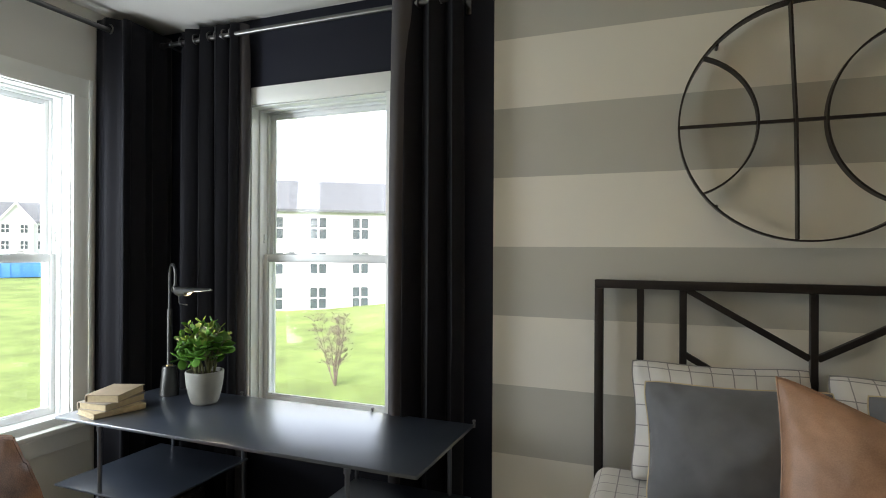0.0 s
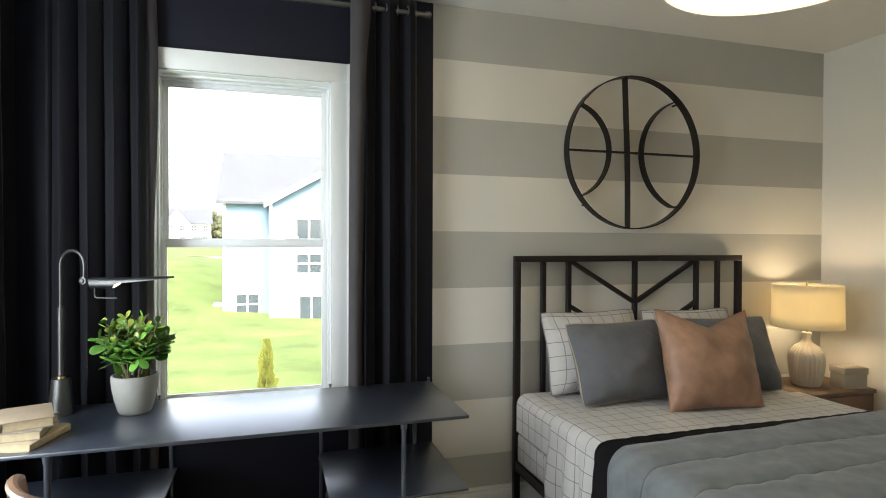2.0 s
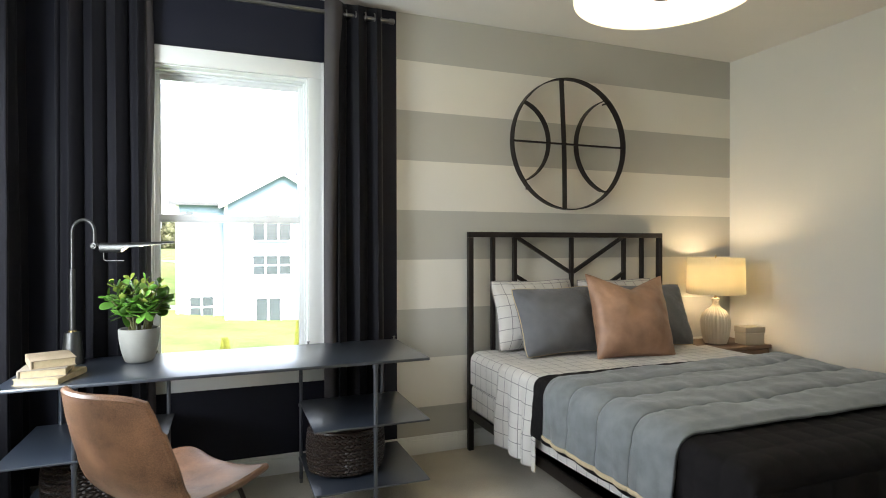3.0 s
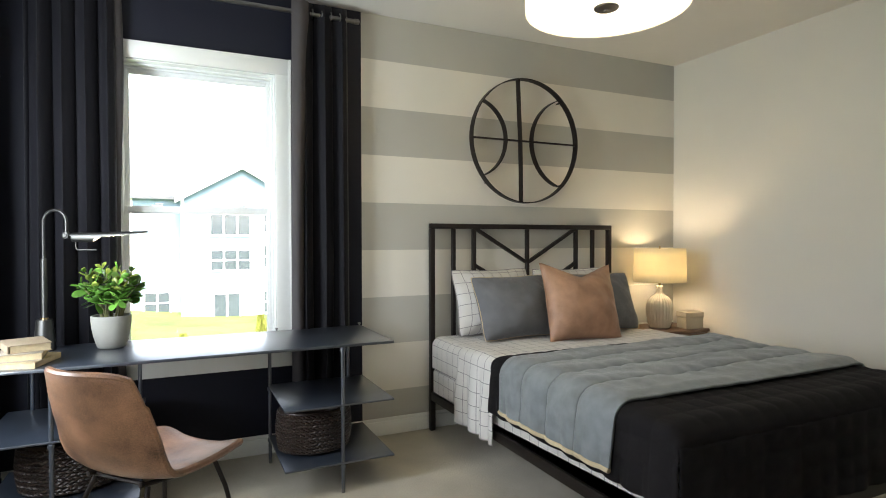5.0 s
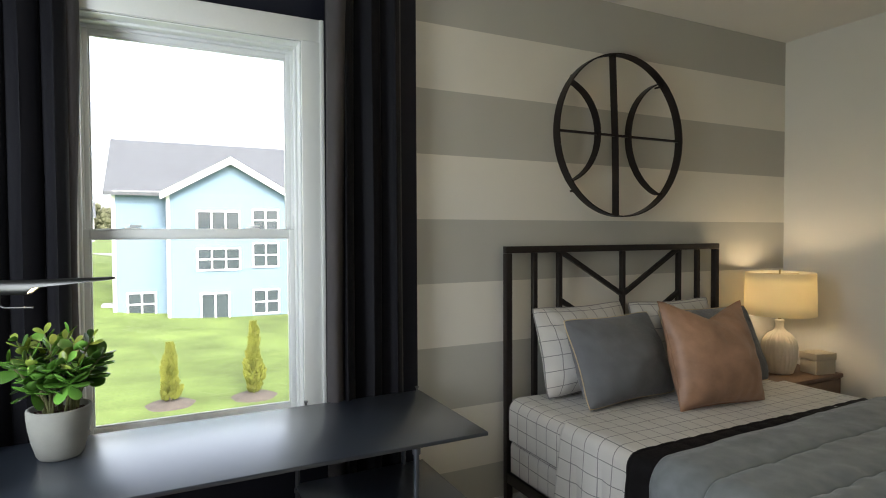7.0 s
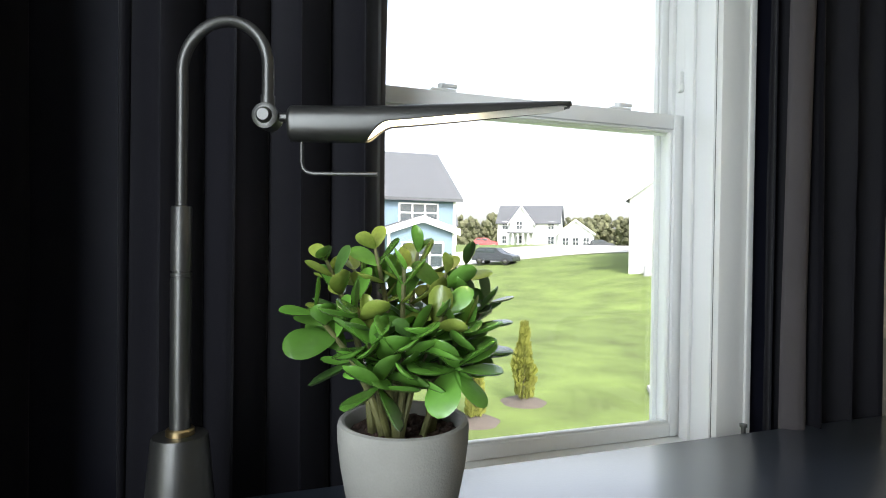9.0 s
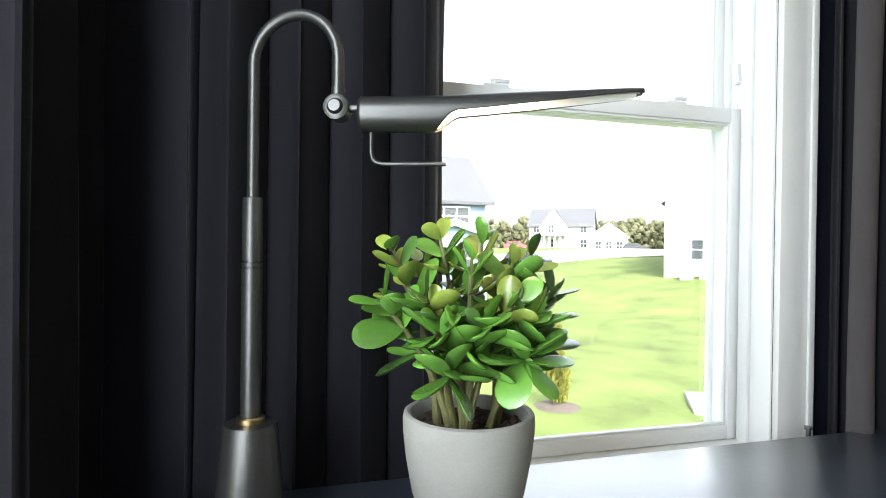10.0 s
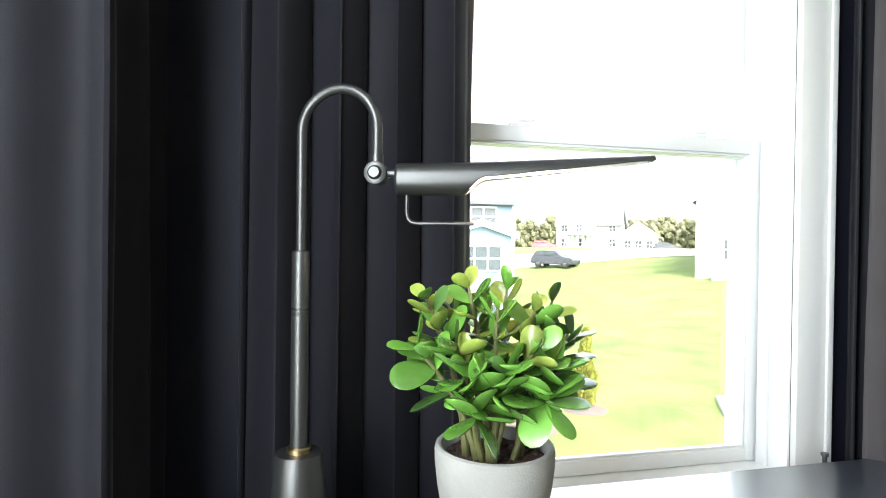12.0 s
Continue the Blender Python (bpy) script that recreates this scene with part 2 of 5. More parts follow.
def tube(bm, pts, radii, seg=10, caps=True):
    """A round bar along points, with a radius at each (or one for all)."""
    pts = [Vector(p) for p in pts]
    if not hasattr(radii, "__len__"):
        radii = [radii] * len(pts)
    rings, side = [], None
    for i, p in enumerate(pts):
        d = (pts[min(i + 1, len(pts) - 1)] - pts[max(i - 1, 0)]).normalized()
        if side is None:
            side = d.orthogonal().normalized()
        side = (side - d * side.dot(d)).normalized()
        up = d.cross(side)
        rings.append([bm.verts.new(p + (side * math.cos(a) + up * math.sin(a)) * radii[i]) for a in [2 * math.pi * k / seg for k in range(seg)]])
    for a, b in zip(rings, rings[1:]):
        for k in range(seg):
            bm.faces.new((a[k], a[(k + 1) % seg], b[(k + 1) % seg], b[k]))
    if caps:
        bm.faces.new(rings[0][::-1])
        bm.faces.new(rings[-1])


def turned(bm, profile, seg=32, close=False):
    """A turned shape about z from (radius, height) pairs."""
    rings = []
    for r, z in profile:
        rings.append([bm.verts.new((r * math.cos(2 * math.pi * k / seg), r * math.sin(2 * math.pi * k / seg), z)) for k in range(seg)])
    pairs = list(zip(rings, rings[1:])) + ([(rings[-1], rings[0])] if close else [])
    for a, b in pairs:
        for k in range(seg):
            bm.faces.new((a[k], a[(k + 1) % seg], b[(k + 1) % seg], b[k]))
    if not close:
        bm.faces.new(rings[0][::-1])
        bm.faces.new(rings[-1])


def sheet(bm, nu, nv, fn, uv=None, wrap=False):
    """A grid of nu by nv cells through fn(u, v), with flat coordinates from uv(u, v)."""
    vs = [[bm.verts.new(fn(i / nu, j / nv)) for j in range(nv + 1)] for i in range(nu + (0 if wrap else 1))]
    lay = bm.loops.layers.uv.verify() if uv else None
    for i in range(nu):
        for j in range(nv):
            i2 = (i + 1) % len(vs)
            f = bm.faces.new((vs[i][j], vs[i2][j], vs[i2][j + 1], vs[i][j + 1]))
            if lay:
                for lp, (a, b) in zip(f.loops, ((i, j), (i + 1, j), (i + 1, j + 1), (i, j + 1))):
                    lp[lay].uv = uv(a / nu, b / nv)
    return vs


def mesh_of(name, bm, material, smooth=True):
    bmesh.ops.recalc_face_normals(bm, faces=bm.faces)
    me = bpy.data.meshes.new(name)
    bm.to_mesh(me)
    bm.free()
    me.materials.append(material)
    if smooth:
        me.polygons.foreach_set("use_smooth", [True] * len(me.polygons))
        me.set_sharp_from_angle(angle=radians(38))
    return me


def part(name, bm, material, parent=None, label="", smooth=True):
    ob = new(name, mesh_of(name, bm, material, smooth))
    ob.parent = parent
    return tagged(ob, label)


def thing(name, at, label, category, group="", kind=""):
    ob = new(name)
    ob.empty_display_size = 0.1
    ob.matrix_world = at
    return tagged(ob, label, category, group, kind)


def solid(ob, thick, offset=0.0):
    md = ob.modifiers.new("thickness", "SOLIDIFY")
    md.thickness, md.offset = thick, offset
    return ob


def one(name, material, label, category, fn, group="", kind="", at=None, smooth=True):
    """A thing that is a single mesh, drawn by fn(bm)."""
    bm = bmesh.new()
    fn(bm)
    ob = part(name, bm, material, None, "", smooth)
    if at:
        ob.matrix_world = at
    return tagged(ob, label, category, group, kind)


# ---- the room: plan in metres ----
XL, XR, YS, H = -2.03, 2.695, -4.6, 2.705
TH = 0.20
# window openings: along the wall from a to b, from z0 to z1
WIN_N = (-1.340, -0.528, 0.655, 2.245)
WIN_W = (-1.302, -0.49, 0.655, 2.245)
WIN_W2 = (-2.826, -2.014, 0.655, 2.245)


def wall_pieces(bm, a0, a1, op, put):
    """A wall from a0 to a1 with an opening, as blocks that butt; put(bm, a0, a1, z0, z1) draws one."""
    if not op:
        put(bm, a0, a1, 0, H)
        return
    a, b, z0, z1 = op
    put(bm, a0, a, 0, H)
    put(bm, b, a1, 0, H)
    put(bm, a, b, 0, z0)
    put(bm, a, b, z1, H)


one("wall_north_dark", M_NAVY, "matt navy painted wall with a window opening", "wall",
    lambda bm: wall_pieces(bm, XL - TH, 0.0, WIN_N, lambda b, a0, a1, z0, z1: box(b, a0, a1, 0, TH, z0, z1)), kind="structure", smooth=False)
one("wall_north_striped", M_STRIPE, "wall painted in wide cream and grey stripes", "wall",
    lambda bm: box(bm, 0.0, XR + TH, 0, TH, 0, H), kind="structure", smooth=False)
WEST = lambda b, a0, a1, z0, z1: box(b, XL - TH, XL, a0, a1, z0, z1)
one("wall_west", M_WHITE, "warm white painted wall with a window opening", "wall",
    lambda bm: (wall_pieces(bm, -1.66, 0.0, WIN_W, WEST), wall_pieces(bm, YS, -1.66, WIN_W2, WEST)), kind="structure", smooth=False)
one("wall_east", M_WHITE, "plain warm white painted wall", "wall", lambda bm: box(bm, XR, XR + TH, YS, 0.0, 0, H), kind="structure", smooth=False)
one("wall_south", M_WHITE, "plain warm white painted wall", "wall", lambda bm: box(bm, XL - TH, XR + TH, YS - TH, YS, 0, H), kind="structure", smooth=False)
one("floor", M_CARPET, "beige cut-pile carpet", "floor", lambda bm: box(bm, XL - TH, XR + TH, YS - TH, TH, -0.25, 0), kind="structure", smooth=False)
one("ceiling", M_CEIL, "matt off-white painted ceiling", "ceiling", lambda bm: box(bm, XL - TH, XR + TH, YS - TH, TH, H, H + 0.2), kind="structure", smooth=False)
one("wall_below", M_WHITESIDE, "plain storey under the room", "wall", lambda bm: box(bm, XL - TH, XR + TH, YS - TH, TH - 0.02, -3.3, -0.25), kind="structure", smooth=False)


def skirting(name, a, b, face):
    def fn(bm):
        # a stepped board: flat below, a small bead on top
        if face == "north":
            box(bm, a, b, -0.014, -0.001, 0, 0.09, 0.002)
            box(bm, a, b, -0.009, -0.001, 0.09, 0.112, 0.003)
        elif face == "south":
            box(bm, a, b, YS + 0.001, YS + 0.014, 0, 0.09, 0.002)
            box(bm, a, b, YS + 0.001, YS + 0.009, 0.09, 0.112, 0.003)
        elif face == "west":
            box(bm, XL + 0.001, XL + 0.014, a, b, 0, 0.09, 0.002)
            box(bm, XL + 0.001, XL + 0.009, a, b, 0.09, 0.112, 0.003)
        else:
            box(bm, XR - 0.014, XR - 0.001, a, b, 0, 0.09, 0.002)
            box(bm, XR - 0.009, XR - 0.001, a, b, 0.09, 0.112, 0.003)
    return one(name, M_TRIM, "white painted skirting board", "skirting", fn, kind="structure")


skirting("baseboard_north", XL + 0.016, XR - 0.016, "north")
skirting("baseboard_south", XL + 0.016, XR - 0.016, "south")
skirting("baseboard_west", YS, -0.0, "west")
skirting("baseboard_east", YS, -0.0, "east")


def window(name, op, at, label):
    """A double-hung window in local axes: x along the wall, y outwards, wall face at y 0."""
    a, b, z0, z1 = op
    w = thing(name, at, label, "window", kind="structure")
    bm = bmesh.new()  # casing: flat boards with a thin backband
    cw = 0.093
    box(bm, a - cw, a, -0.018, -0.001, z0 - 0.03, z1, 0.002)
    box(bm, b, b + cw, -0.018, -0.001, z0 - 0.03, z1, 0.002)
    box(bm, a - cw, b + cw, -0.020, -0.001, z1, z1 + cw, 0.002)
    box(bm, a - cw, a - cw + 0.016, -0.026, -0.0185, z0 - 0.03, z1 + cw, 0.002)
    box(bm, b + cw - 0.016, b + cw, -0.026, -0.0185, z0 - 0.03, z1 + cw, 0.002)
    part("casing", bm, M_TRIM, w)
    bm = bmesh.new()
    box(bm, a - cw - 0.02, b + cw + 0.02, -0.045, 0.05, z0 - 0.055, z0 - 0.0305, 0.004)
    part("window_sill", bm, M_TRIM, w)
    bm = bmesh.new()
    box(bm, a - cw, b + cw, -0.016, -0.001, z0 - 0.145, z0 - 0.056, 0.002)
    part("apron", bm, M_TRIM, w)
    bm = bmesh.new()  # jamb lining and the vinyl frame's steps
    f = 0.006
    for x0, x1 in ((a + 0.0005, a + f), (b - f, b - 0.0005)):
        box(bm, x0, x1, -0.001, 0.19, z0, z1 - f)
    box(bm, a + 0.0005, b - 0.0005, -0.001, 0.19, z1 - f, z1 - 0.0005)
    box(bm, a + 0.0005, b - 0.0005, 0.0, 0.19, z0 - 0.029, z0 + 0.008)
    for dy0, dy1, t in ((0.055, 0.085, 0.010), (0.124, 0.140, 0.012), (0.176, 0.188, 0.014)):
        box(bm, a + f, a + f + t, dy0, dy1, z0 + 0.008, z1 - f - t, 0.002)
        box(bm, b - f - t, b - f, dy0, dy1, z0 + 0.008, z1 - f - t, 0.002)
        box(bm, a + f, b - f, dy0, dy1, z1 - f - t, z1 - f, 0.002)
    part("window_frame", bm, M_VINYL, w)
    zm = 1.438

    def sash(nm, y, s0, s1, top, bot):
        bm = bmesh.new()
        st = 0.028
        x0, x1 = a + f + 0.002, b - f - 0.002
        box(bm, x0, x0 + st, y, y + 0.032, s0, s1, 0.004)
        box(bm, x1 - st, x1, y, y + 0.032, s0, s1, 0.004)
        box(bm, x0 + st, x1 - st, y + 0.001, y + 0.031, s1 - top, s1, 0.004)
        box(bm, x0 + st, x1 - st, y + 0.001, y + 0.031, s0, s0 + bot, 0.004)
        # glazing bead
        g = 0.005
        for q in ((x0 + st, x0 + st + g, s0 + bot, s1 - top), (x1 - st - g, x1 - st, s0 + bot, s1 - top)):
            box(bm, q[0], q[1], y + 0.008, y + 0.024, q[2], q[3], 0.001)
        box(bm, x0 + st + g, x1 - st - g, y + 0.008, y + 0.024, s0 + bot, s0 + bot + g, 0.001)
        box(bm, x0 + st + g, x1 - st - g, y + 0.008, y + 0.024, s1 - top - g, s1 - top, 0.001)
        s = part(nm, bm, M_VINYL, w)
        bm = bmesh.new()
        box(bm, x0 + st + 0.001, x1 - st - 0.001, y + 0.014, y + 0.018, s0 + bot + 0.001, s1 - top - 0.001)
        p = part("pane", bm, M_GLASS, s, "clear window glass")
        p.visible_shadow = False
        return s

    low = sash("lower_sash", 0.090, z0 + 0.009, zm + 0.020, 0.036, 0.034)
    sash("upper_sash", 0.1415, zm - 0.018, z1 - f - 0.002, 0.030, 0.036)
    for q in (0.22, 0.77):  # sash locks on the meeting rail
        x = a + (b - a) * q
        bm = bmesh.new()
        box(bm, x - 0.028, x + 0.028, 0.098, 0.122, zm + 0.020, zm + 0.027, 0.002)
        tube(bm, [(x, 0.11, zm + 0.027), (x, 0.11, zm + 0.038)], 0.011, 14)
        box(bm, x - 0.006, x + 0.03, 0.096, 0.106, zm + 0.029, zm + 0.037, 0.002)
        part("sash_lock", bm, M_VINYL, low)
    for x in (a + f + 0.006, b - f - 0.006):  # tilt latches in the side tracks
        bm = bmesh.new()
        box(bm, x - 0.006, x + 0.006, 0.095, 0.108, zm + 0.08, zm + 0.13, 0.002)
        box(bm, x - 0.004, x + 0.004, 0.091, 0.097, zm + 0.085, zm + 0.10, 0.001)
        part("tilt_latch", bm, M_VINYL, w)
    return w


window("window_1", WIN_N, pose(0, 0, 0), "white double-hung window in the navy wall, closed")
window("window_2", WIN_W, pose(XL, 0, 0, 0, 0, 90), "white double-hung window in the white wall, closed")
window("window_3", WIN_W2, pose(XL, 0, 0, 0, 0, 90), "white double-hung window further along the white wall, closed")


# ---- curtains ----
def curtain(at, width, top, bottom, folds, depth, seed, label, flare=0.0, edge=0, lap=0.0, line=None, group="curtains beside the windows"):
    """A pleated cloth panel on rings; local x along the rod, cloth hanging about y 0. edge: the side whose lining
    shows; lap: width of a taupe roll over the front, painted paler as the cloth's lit face; line(u): the panel's course
    in plan where it is not straight.
    """
    c = thing("curtain", at, label, "curtain", group)
    rnd = random.Random(seed)
    ph = [rnd.uniform(-0.5, 0.5) for _ in range(folds + 2)]
    amp = [rnd.uniform(0.6, 1.25) for _ in range(folds + 2)]

    def fn(u, v):
        u = min(1.0, max(0.0, u + 0.05 * math.sin(2 * math.pi * u * 1.6 + seed) * math.sin(math.pi * u)))
        k = u * folds
        i = int(k)
        fr = k - i
        fr = fr * fr * (3 - 2 * fr)
        am = amp[i] * (1 - fr) + amp[i + 1] * fr
        sway = (ph[i] * (1 - fr) + ph[i + 1] * fr) * 0.35 * math.sin(1.7 * v + seed) * v
        th = 2 * math.pi * (k + sway)
        wave = math.sin(th)
        wave = wave * (1.25 - 0.25 * wave * wave)  # round crowns and deep valleys
        y = depth * am * (0.62 + 0.38 * v ** 0.6) * wave * 0.5 + 0.010 * math.sin(5 * u + 1.6 * v + seed)
        y += 0.0025 * noise.noise(Vector((u * 9, v * 7, seed)))
        x0 = width * u
        if line:
            x0, off = line(u)
            y = y * min(1.0, u / 0.3) + off
        x = x0 + 0.10 * width / folds * math.sin(2 * th + 0.5) + flare * v * (u - 0.5) * width
        return Vector((x, y, top + (bottom - top) * v + (0.006 * math.sin(th) if v == 0 else 0)))

    bm = bmesh.new()
    sheet(bm, folds * 20, 36, fn)
    solid(part("panel", bm, M_CURT, c), 0.003)
    bm = bmesh.new()
    sheet(bm, folds * 20, 1, lambda u, v: fn(u, 1 - 0.03 * v) + Vector((0, -0.004, 0)))
    solid(part("hem", bm, M_CURT, c), 0.002)
    if edge:
        e = 1.0 if edge > 0 else 0.0

        def turn(u, v):
            # the lining where the side hem turns in towards the wall
            p = fn(e, v)
            a = u * 1.9
            return Vector((p.x + edge * (-0.010 + 0.034 * math.sin(a)) + edge * 0.012 * math.sin(9 * v) * u, p.y + 0.006 + 0.032 * (1 - math.cos(a)), p.z))

        def over(u, v):
            # a soft roll over the front: the navy cloth's lit face, painted in taupe
            p = fn(e, v)
            w = lap * (1 + 0.18 * math.sin(4.2 * v + seed))
            return Vector((p.x - edge * (w * u - 0.004), p.y - 0.012 - 0.045 * math.sin(math.pi * (0.12 + 0.80 * u)) - 0.006 * math.sin(6 * v + 2 * u), p.z))

        bm = bmesh.new()
        sheet(bm, 12, 36, over if lap else turn)
        solid(part("lining", bm, M_LINING_LIT, c, "taupe lining at the side hem, also drawn for a lit fold"), 0.002)
    n = folds * 2
    for k in range(n):
        bm = bmesh.new()
        ring(bm, Vector((width * (k + 0.25) / n, 0, top - 0.055)), 0.024, 0.004, 0)
        part("eyelet", bm, M_ROD, c, "nickel eyelet")
    return c


def ring(bm, c, r, t, axis, seg=20, sec=8):
    rows = []
    for k in range(seg):
        a = 2 * math.pi * k / seg
        d = Vector((0, math.cos(a), math.sin(a))) if axis == 0 else (Vector((math.cos(a), 0, math.sin(a))) if axis == 1 else Vector((math.cos(a), math.sin(a), 0)))
        n = Vector((1, 0, 0)) if axis == 0 else (Vector((0, 1, 0)) if axis == 1 else Vector((0, 0, 1)))
        rows.append([bm.verts.new(c + d * (r + t * math.cos(2 * math.pi * j / sec)) + n * t * math.sin(2 * math.pi * j / sec)) for j in range(sec)])
    for k in range(seg):
        a, b = rows[k], rows[(k + 1) % seg]
        for j in range(sec):
            bm.faces.new((a[j], b[j], b[(j + 1) % sec], a[(j + 1) % sec]))


RODZ, RODY = 2.60, -0.095
curtain(pose(-1.735, RODY, 0), 0.385, 2.66, 0.02, 4, 0.085, 3, "floor-length navy curtain drawn to the side near the room corner", 0.05, 1)
# the lap here is window light on the front cloth, put into the colour
curtain(pose(-0.450, RODY, 0), 0.330, 2.66, 0.02, 3, 0.095, 8, "floor-length navy curtain drawn to the side next to the striped wall", 0.06, -1, 0.085)
curtain(pose(XL + 0.095, -0.375, 0, 0, 0, 90), 0.345, 2.66, 0.02, 3, 0.035, 12, "floor-length navy curtain on the white wall near the corner", 0.02, 1, 0.0,
        lambda u: (0.055 * min(1.0, u / 0.34) + 0.29 * max(0.0, (u - 0.34) / 0.66), 0.080 - 0.170 * math.sin(0.5 * math.pi * min(1.0, u / 0.36)) ** 1.1 + 0.04 * max(0.0, (u - 0.36) / 0.64)))


def curtain_rod(at, length, label):
    r = thing("curtain_rod", at, label, "curtain rod", "curtain rods")
    bm = bmesh.new()
    tube(bm, [(0, 0, 0), (length, 0, 0)], 0.0125, 16)
    part("rod", bm, M_ROD, r)
    for x, s in ((0.0, -1), (length, 1)):
        bm = bmesh.new()
        tube(bm, [(x - s * 0.01, 0, 0), (x + s * 0.012, 0, 0), (x + s * 0.018, 0, 0), (x + s * 0.022, 0, 0)], [0.016, 0.017, 0.015, 0.006], 16)
        part("finial", bm, M_ROD, r)
    for x in (0.06, length - 0.06):
        bm = bmesh.new()
        box(bm, x - 0.012, x + 0.012, 0.088, 0.094, -0.045, 0.02, 0.002)
        tube(bm, [(x, 0.09, -0.018), (x, 0.02, -0.018), (x, 0.0, -0.014)], 0.006, 8)
        ring(bm, Vector((x, 0, 0)), 0.0145, 0.003, 0)
        part("bracket", bm, M_ROD, r)
    return r


curtain_rod(pose(-1.86, RODY, RODZ), 1.80, "dark nickel curtain rod over the window in the navy wall")
curtain_rod(pose(XL + 0.095, -1.66, RODZ, 0, 0, 90), 1.60, "dark nickel curtain rod on the white wall")

# ---- desk ----
DZ = 0.744
desk = thing("desk", pose(-0.92, -0.42, 0), "dark blue steel desk with open shelves under both ends", "desk")


def slab(name, x0, x1, y0, y1, z, t, label=""):
    bm = bmesh.new()
    box(bm, x0 + 0.92, x1 + 0.92, y0 + 0.42, y1 + 0.42, z - t, z, 0.0025)
    return part(name, bm, M_STEEL, desk, label)


slab("desktop", -1.80, -0.046, -0.722, -0.125, DZ, 0.014)
for x0, x1 in ((-0.60, -0.046), (-1.80, -1.215)):
    slab("shelf", x0, x1, -0.722, -0.155, 0.445, 0.010)
    slab("shelf", x0, x1, -0.722, -0.155, 0.155, 0.010)
for x, y in ((-0.315, -0.712), (-0.592, -0.166), (-0.14, -0.166), (-1.53, -0.712), (-1.24, -0.166), (-1.70, -0.166)):
    bm = bmesh.new()
    lx, ly = x + 0.92, y + 0.42
    tube(bm, [(lx, ly, 0.022), (lx, ly, DZ - 0.0145)], 0.0095, 12)
    for z in (0.430, 0.140):
        tube(bm, [(lx, ly, z - 0.016), (lx, ly, z)], 0.0135, 12)
        box(bm, lx - 0.004, lx + 0.004, ly - 0.0 if y < -0.4 else ly - 0.04, ly + 0.04 if y < -0.4 else ly, z - 0.004, z + 0.004)
    tube(bm, [(lx, ly, DZ - 0.034), (lx, ly, DZ - 0.0145)], 0.0135, 12)
    lg = part("leg", bm, M_STEEL, desk)
    bm = bmesh.new()
    tube(bm, [(lx, ly, 0), (lx, ly, 0.0225)], 0.0092, 12)
    part("foot_cap", bm, M_ROD, lg, "bare metal foot")
for x in (-0.544, -0.05, -1.30):  # small pegs on the back edge of the top
    bm = bmesh.new()
    lx, ly = x + 0.92, -0.108 + 0.42
    tube(bm, [(lx, ly, DZ - 0.02), (lx, ly, DZ + 0.006)], 0.005, 10)
    tube(bm, [(lx, ly, DZ + 0.006), (lx, ly, DZ + 0.012)], 0.008, 10)
    part("peg", bm, M_ROD, desk)


# ---- baskets ----
def basket(at, rx, ry, h, label):
    b = thing("basket", at, label, "basket", "baskets under the desk")
    bm = bmesh.new()
    rows, cols = 13, 46
    rnd = random.Random(5)
    for i in range(rows):
        z = 0.012 + h * i / rows
        g = 0.90 + 0.13 * math.sin(math.pi * min(1, 0.25 + 0.75 * i / rows) * 0.8)
        for k in range(cols):
            a = 2 * math.pi * (k + 0.5 * (i % 2)) / cols
            c = Vector((rx * g * math.cos(a), ry * g * math.sin(a), z + h / rows * 0.5 + rnd.uniform(-0.0015, 0.0015)))
            tan = Vector((-rx * math.sin(a), ry * math.cos(a), 0)).normalized()
            out = Vector((math.cos(a), math.sin(a), 0))
            tilt = (tan + Vector((0, 0, 0.35 if i % 2 else -0.35))).normalized()
            ln = math.pi * (rx + ry) / cols * 1.25
            e = [c - tilt * ln * 0.6 - out * 0.004, c - tilt * ln * 0.3 + out * 0.002, c + out * 0.004, c + tilt * ln * 0.3 + out * 0.002, c + tilt * ln * 0.6 - out * 0.004]
            w = h / rows * 0.50
            tube(bm, e, [w * 0.5, w * 0.9, w, w * 0.9, w * 0.5], 5)
    tagged(part("weave", bm, M_BASKET, b), kind="stuff")
    bm = bmesh.new()
    g = 0.93
    prof = [Vector((rx * g * math.cos(2 * math.pi * k / 48), ry * g * math.sin(2 * math.pi * k / 48), h + 0.012)) for k in range(49)]
    tube(bm, prof, 0.011, 8, caps=False)
    part("rim", bm, M_BASKET, b)
    bm = bmesh.new()
    sheet(bm, 40, 3, lambda u, v: Vector((rx * (0.84 + 0.05 * v) * math.cos(2 * math.pi * u), ry * (0.84 + 0.05 * v) * math.sin(2 * math.pi * u), 0.004 + (h + 0.006) * v)), wrap=True)
    bmesh.ops.holes_fill(bm, edges=[e for e in bm.edges if e.is_boundary and e.verts[0].co.z < 0.01])
    solid(part("liner", bm, M_BASKET, b), 0.004)
    return b


basket(pose(-0.40, -0.43, 0.155), 0.185, 0.16, 0.20, "dark brown woven rush basket on the lower shelf")
basket(pose(-1.50, -0.43, 0.155), 0.20, 0.16, 0.20, "dark brown woven rush basket on the lower shelf")


